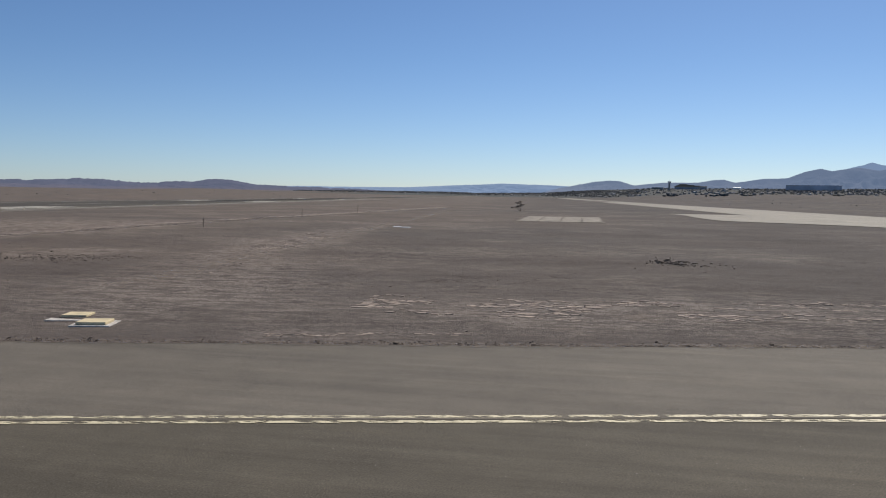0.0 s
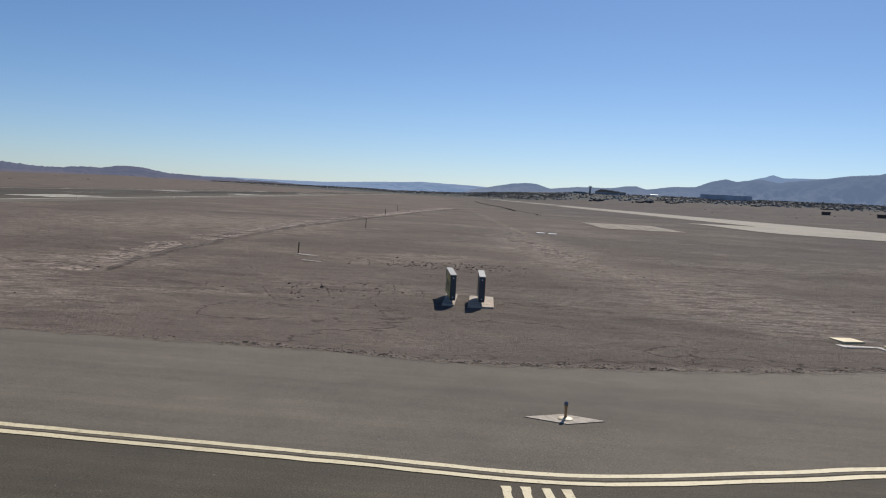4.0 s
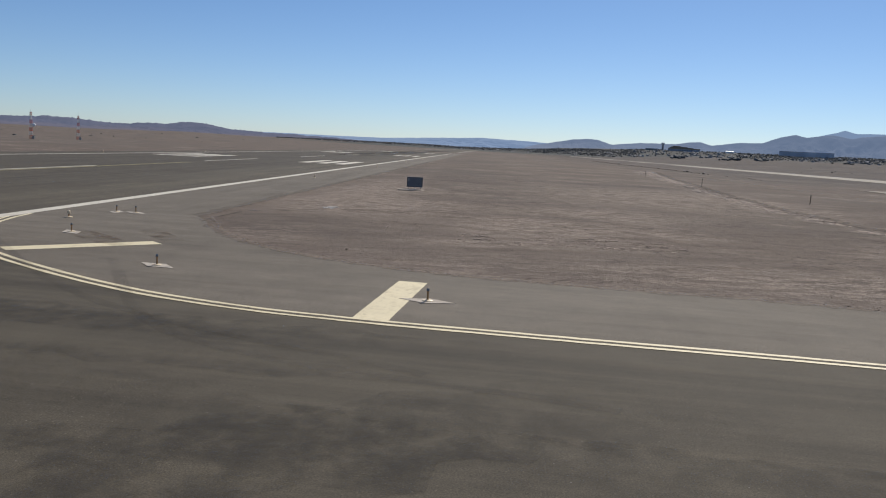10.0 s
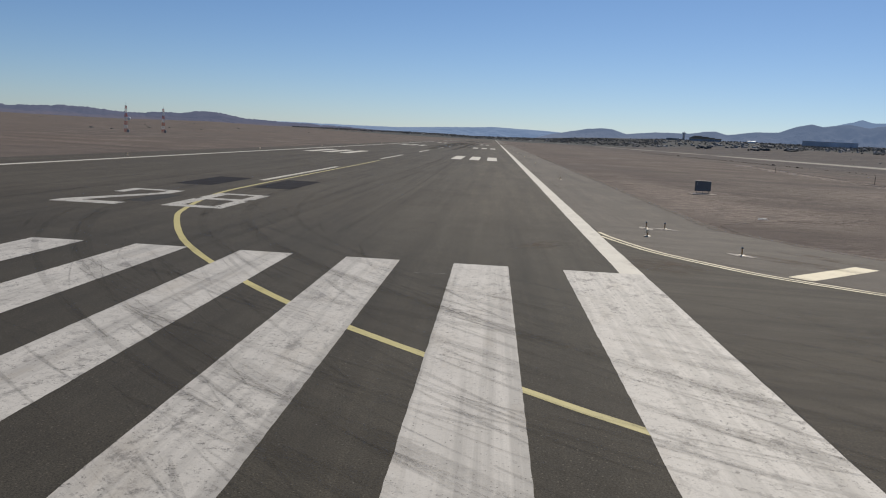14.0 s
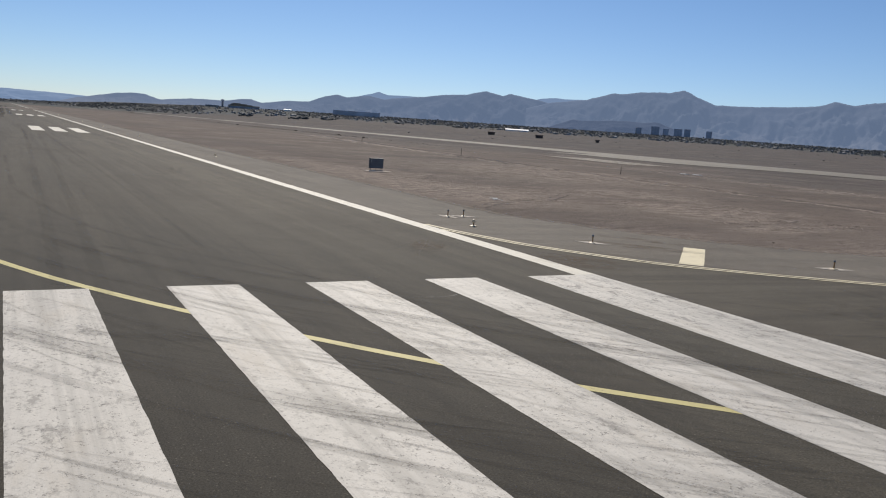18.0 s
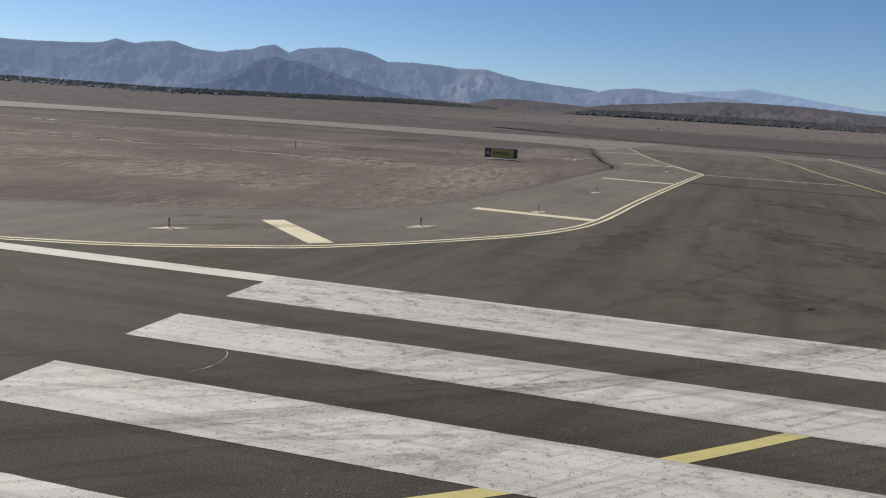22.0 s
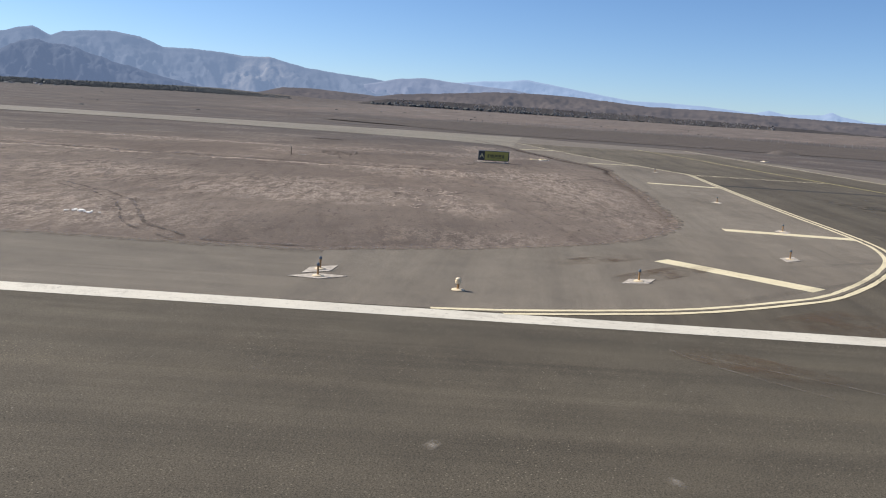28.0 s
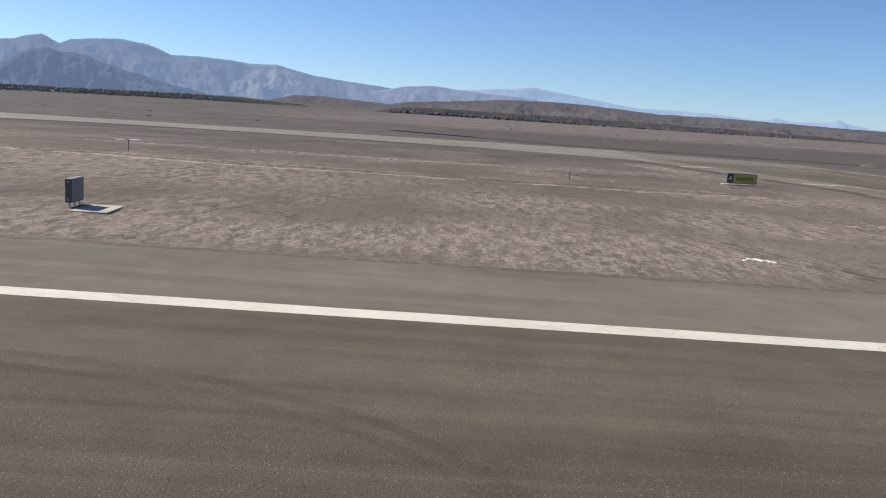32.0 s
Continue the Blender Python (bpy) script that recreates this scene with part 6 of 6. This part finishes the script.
stones("trench_rubble", "dark rubble along a far trench", 320, lambda r3: ((lambda q: (q.x + r3.gauss(0, 0.55), q.y + r3.gauss(0, 1), 0))(trench_line[int(r3.random() ** 0.7 * (len(trench_line) - 1))])), 0.26, 25)

for i in range(5):
    for k in range(4):
        x0, y0 = 93.6 + 3.55 * k + 0.5 * i, 109.5 + 6.4 * i
        sl = obj("concrete_slab", rect_paint("concrete_slab", x0, x0 + 3.35, y0, y0 + 6.1, 0.012, M_OLDPAD, 0.3, i * 9 + k))
        tagged(sl, "cracked pale concrete slab of an old pad in the soil", "concrete slab", "old concrete pad")
for x, y, a, l in ((57.6, 25.9, -12, 1.2), (57.9, 25.6, 8, 1.1), (58.5, 22.5, 2, 1.2)):
    bd = empty("broken_board", pose(x, y, soil_z(x, y) + 0.01, 0, 3, a), "pale broken board lying on the soil", "board", "broken boards")
    part("plank", box_bm(-l / 2, l / 2, -0.09, 0.09, 0, 0.022, 0.006), M_BOARD, bd)


# ---- rubber, stains and scrapes on the pavements ----
def tyre_track(name, line, width, mat, z, label, seed):
    ob = obj(name, ribbon(name, line, -width / 2, width / 2, z, mat, width * 0.25, seed))
    return tagged(ob, label, "tyre mark", "tyre marks")


r4 = random.Random(77)
turn_line = spline([(110, -28.5), (54, -29.2), (36, -28.7), (24, -26.8), (13, -23.6), (0.95, -17.75), (-6.15, -11.8), (-13.5, -2.8), (-18.8, 8), (-21.4, 21.4), (-22, 34), (-22.2, 60)], 0.8)
for k in range(13):
    off = r4.choice((-3.6, 3.6, 0.0)) + r4.gauss(0, 1.6)
    n = len(turn_line)
    a0 = int(n * r4.uniform(0.0, 0.55))
    a1 = min(n, a0 + int(n * r4.uniform(0.25, 0.55)))
    seg = [q for i, q in enumerate(offset_line(turn_line, off)[a0:a1])]
    if len(seg) > 4:
        tyre_track("tyre_mark", seg, r4.uniform(0.18, 0.5), M_RUBBER_SOFT, 0.0125 + 0.0002 * k, "faint dark curved tyre mark on the asphalt", k)
for k, (pts, wd) in enumerate((([(3.9, -1.5), (4.6, -7), (4.8, -12), (4.4, -18), (3, -26)], 1.5), ([(7.2, -3.6), (7.3, -10), (7.2, -16), (7.0, -26)], 0.35), ([(25, -9.5), (13.5, -8.0), (7.4, -7.2), (2, -5.5)], 0.8), ([(24, -11), (13, -10.6), (7.6, -12.8), (3, -14)], 0.7), ([(12, -11), (14, -16), (13, -21), (9, -25)], 1.6), ([(30, -10), (22, -13), (14, -18), (6, -22)], 1.4), ([(46, -13), (40, -16), (32, -20), (24, -23)], 1.3), ([(60, -17), (44, -16.5), (30, -15.5), (18, -14), (8, -9)], 0.9), ([(62, -21.5), (45, -20.8), (28, -19.6), (16, -16)], 0.8), ([(-4.6, 47), (-5.5, 42.1), (-6.1, 40.5), (-7.2, 38.4), (-9.1, 36.7), (-13, 34.5)], 0.3), ([(-5.2, 47), (-6.1, 42.1), (-6.8, 40.3), (-8.0, 38.2), (-10, 36.3)], 0.25))):
    tyre_track("tyre_mark", spline(pts, 0.6), wd * (2.4 if wd > 0.6 else 1.0), M_SWEEP if wd > 0.6 else M_RUBBER_SOFT, 0.0172 + 0.0001 * k, "broad dark tyre band on the asphalt", k + 30)
for k in range(14):
    x0, y0 = r4.uniform(2, 26), r4.uniform(-40, -10)
    seg = spline([(x0, y0), (x0 - r4.uniform(5, 10), y0 + r4.uniform(1, 5)), (x0 - r4.uniform(14, 22), y0 + r4.uniform(8, 18))], 0.8)
    tyre_track("tyre_mark", seg, r4.uniform(0.15, 0.4), M_RUBBER_SOFT, 0.0180 + 0.0002 * k, "faint dark curved tyre mark on the asphalt", k + 40)
for k in range(16):
    x0 = -22.5 + r4.gauss(0, 7)
    y0 = r4.uniform(2, 90)
    seg = [Vector((x0 + 0.2 * math.sin(i * 0.2), y0 + 4.0 * i, 0)) for i in range(int(r4.uniform(8, 40)))]
    tyre_track("tyre_mark", seg, r4.uniform(0.2, 0.5), M_RUBBER_SOFT, 0.0215 + 0.0002 * k, "faint straight tyre mark along the runway", k + 80)
for k, pts in enumerate(([(-15.9, 0.5), (-15.7, 12), (-15.4, 32), (-14.8, 68), (-14.2, 120)], [(-15.0, -0.8), (-14.6, 11), (-14.1, 31), (-13.4, 58), (-12.6, 110)])):
    tyre_track("tyre_mark", spline(pts, 1.0), 0.4, M_RUBBER_SOFT, 0.0172 + 0.0002 * k, "faint straight tyre mark along the runway", k + 60)


def scuffs(name, label, count, spread, seed):
    """Many thin rubber scuffs left by tyres that turned onto the runway; they follow the turn."""
    r7 = random.Random(seed)
    n = len(turn_line)
    verts, faces = [], []
    made = 0
    while made < count:
        off = r7.gauss(0, spread)
        start = r7.randrange(int(n * 0.5), int(n * 0.86))
        run = r7.randrange(3, 12)
        seg = turn_line[start:start + run + 1]
        if len(seg) < 4 or not -24 < seg[0].x < 2 or (seg[-1].y + abs(off) * 0.6 > 1.5 and r7.random() < 0.85):
            continue
        made += 1
        skew, wide = r7.gauss(0, 0.12), r7.choice((0.008, 0.012, 0.02, 0.035, 0.06))
        o = len(verts)
        for i, q in enumerate(seg):
            d = (seg[min(i + 1, len(seg) - 1)] - seg[max(i - 1, 0)]).normalized()
            sd3 = Vector((d.y, -d.x, 0))
            w = wide * (0.25 + math.sin(math.pi * i / (len(seg) - 1))) * r7.uniform(0.7, 1.2)
            c = q + sd3 * (off + skew * i)
            verts += [c - sd3 * w + Vector((0, 0, 0.0136)), c + sd3 * w + Vector((0, 0, 0.0136))]
            if i:
                faces.append((o + 2 * i - 2, o + 2 * i - 1, o + 2 * i + 1, o + 2 * i))
    me = mesh_of(name, verts, faces, M_SCUFF)
    for f in me.polygons:
        if f.normal.z < 0:
            f.flip()
    return tagged(obj(name, me), label, "tyre mark", kind="stuff")


M_SCUFF = rubber("thin_tyre_scuffs", 0.27)
scuffs("tyre_scuffs", "thin dark rubber scuffs across the threshold stripes", 220, 7.5, 91)
scuffs("tyre_scuffs", "crowded rubber scuffs where wheels turn on", 90, 2.4, 92)
marking("black_patch", rect_paint("black_patch_small", -24.1, -22.8, 14.3, 19.2, 0.005, M_SEALED, 0.05, 4), "dark sealed square between the runway numerals", "asphalt patch", "black patches")
for k in range(30):
    x0 = -22.5 + r4.gauss(0, 4.2)
    y0 = r4.uniform(210, 420)
    seg = [Vector((x0, y0 + 12.0 * i, 0)) for i in range(int(r4.uniform(20, 50)))]
    tyre_track("rubber_streak", seg, r4.uniform(0.8, 2.2), M_RUBBER, 0.025 + 0.0003 * k, "dark landing rubber streak far down the runway", k + 120)


def blotch(name, x, y, rx, ry, turn, z, mat, label, seed):
    verts = []
    for k in range(26):
        t = 2 * math.pi * k / 26
        f = 1 + 0.35 * noise.noise(Vector((math.cos(t) * 1.6 + seed, math.sin(t) * 1.6, seed)))
        px, py = rx * f * math.cos(t), ry * f * math.sin(t)
        a = radians(turn)
        verts.append((x + px * math.cos(a) - py * math.sin(a), y + px * math.sin(a) + py * math.cos(a), z))
    return tagged(obj(name, mesh_of(name, verts, [tuple(range(26))], mat)), label, "stain", "pavement stains")


blotch("soil_stain", -3.0, 6.2, 2.6, 0.55, 55, 0.011, M_STAIN, "rusty brown soil stain on the runway", 1)
blotch("soil_stain", 6.5, 5.6, 4.2, 0.6, -45, 0.0135, M_STAIN, "rusty brown soil stain by the taxiway light", 2)
blotch("soil_stain", 8.5, 7.2, 3.4, 0.5, -52, 0.0138, M_STAIN, "rusty brown soil stain on the shoulder", 3)
blotch("soil_stain", 1.2, 2.2, 3.0, 1.2, -60, 0.0115, M_STAIN, "rusty brown soil stain beside the edge line", 4)
for k, (x, y, l, a) in enumerate(((-8.6, 9.2, 0.28, 20), (-5.1, 15.3, 0.22, 70), (-7.9, 12.3, 0.3, -30), (-10.1, 31.0, 0.2, 40), (20, -17.2, 0.3, 15), (41, -16, 0.25, 60), (61, -18, 0.25, 0), (-15.0, 2.2, 0.14, 0), (-13.8, -2.5, 0.14, 20), (-4.9, 29.85, 0.2, 0), (-8.03, 30.8, 0.14, 30), (-17.4, 31.7, 0.2, 0), (-22.8, 2.9, 0.12, 40), (-15.2, 33.8, 0.2, 10))):
    blotch("pale_scrape", x, y, l, l * 0.35, a, 0.013, M_SCRAPE, "small pale scrape on dark asphalt", k + 10)
for k, pts in enumerate(([(-4.9, 5.3), (-3.31, 6.98), (-2.26, 7.66)], [(-2.3, 7.6), (-3.61, 5.53), (-4.91, 3.52)])):
    tagged(obj("pale_crack", ribbon("pale_crack", spline(pts, 0.15), -0.04, 0.04, 0.013, M_SCRAPE_LINE, 0.03, k)), "thin pale filled crack in the asphalt", "crack", "filled cracks")
M_SCRATCH = stain("white_scratch", (0.42, 0.40, 0.37), 0.9, 6.0)
tagged(obj("pale_scratch", ribbon("pale_scratch", spline([(-6.34, -2.12), (-6.62, -2.31), (-6.95, -2.39), (-7.35, -2.37), (-7.78, -2.2)], 0.1), -0.013, 0.013, 0.014, M_SCRATCH, 0.012, 5)), "thin curved white scratch between two stripes", "scratch", "filled cracks")
M_CHIP = plain("white_paint_chips", (0.72, 0.70, 0.66), 0.8, 0, 0.08)
flakes("white_chips", "ragged white chips of paint lying on bare soil", 13, lambda r5: (11.9 + r5.gauss(0, 0.22), 25.8 + r5.gauss(0, 0.3), r5.uniform(0, 3)), 0.13, M_CHIP, 74, 0.02)
film = offset_line(ragged, 0.0)
tagged(obj("blown_soil", ribbon("blown_soil", film, -0.2, 0.5, 0.0155, M_SOILFILM, 0.22, 4)), "thin soil blown over the pavement edge", "soil", kind="structure")
film2 = [q for q in shoulder_out if q.y < 200]
tagged(obj("blown_soil", ribbon("blown_soil_runway", film2, -0.5, 0.2, 0.0155, M_SOILFILM, 0.22, 6)), "thin soil blown over the shoulder edge", "soil", kind="structure")
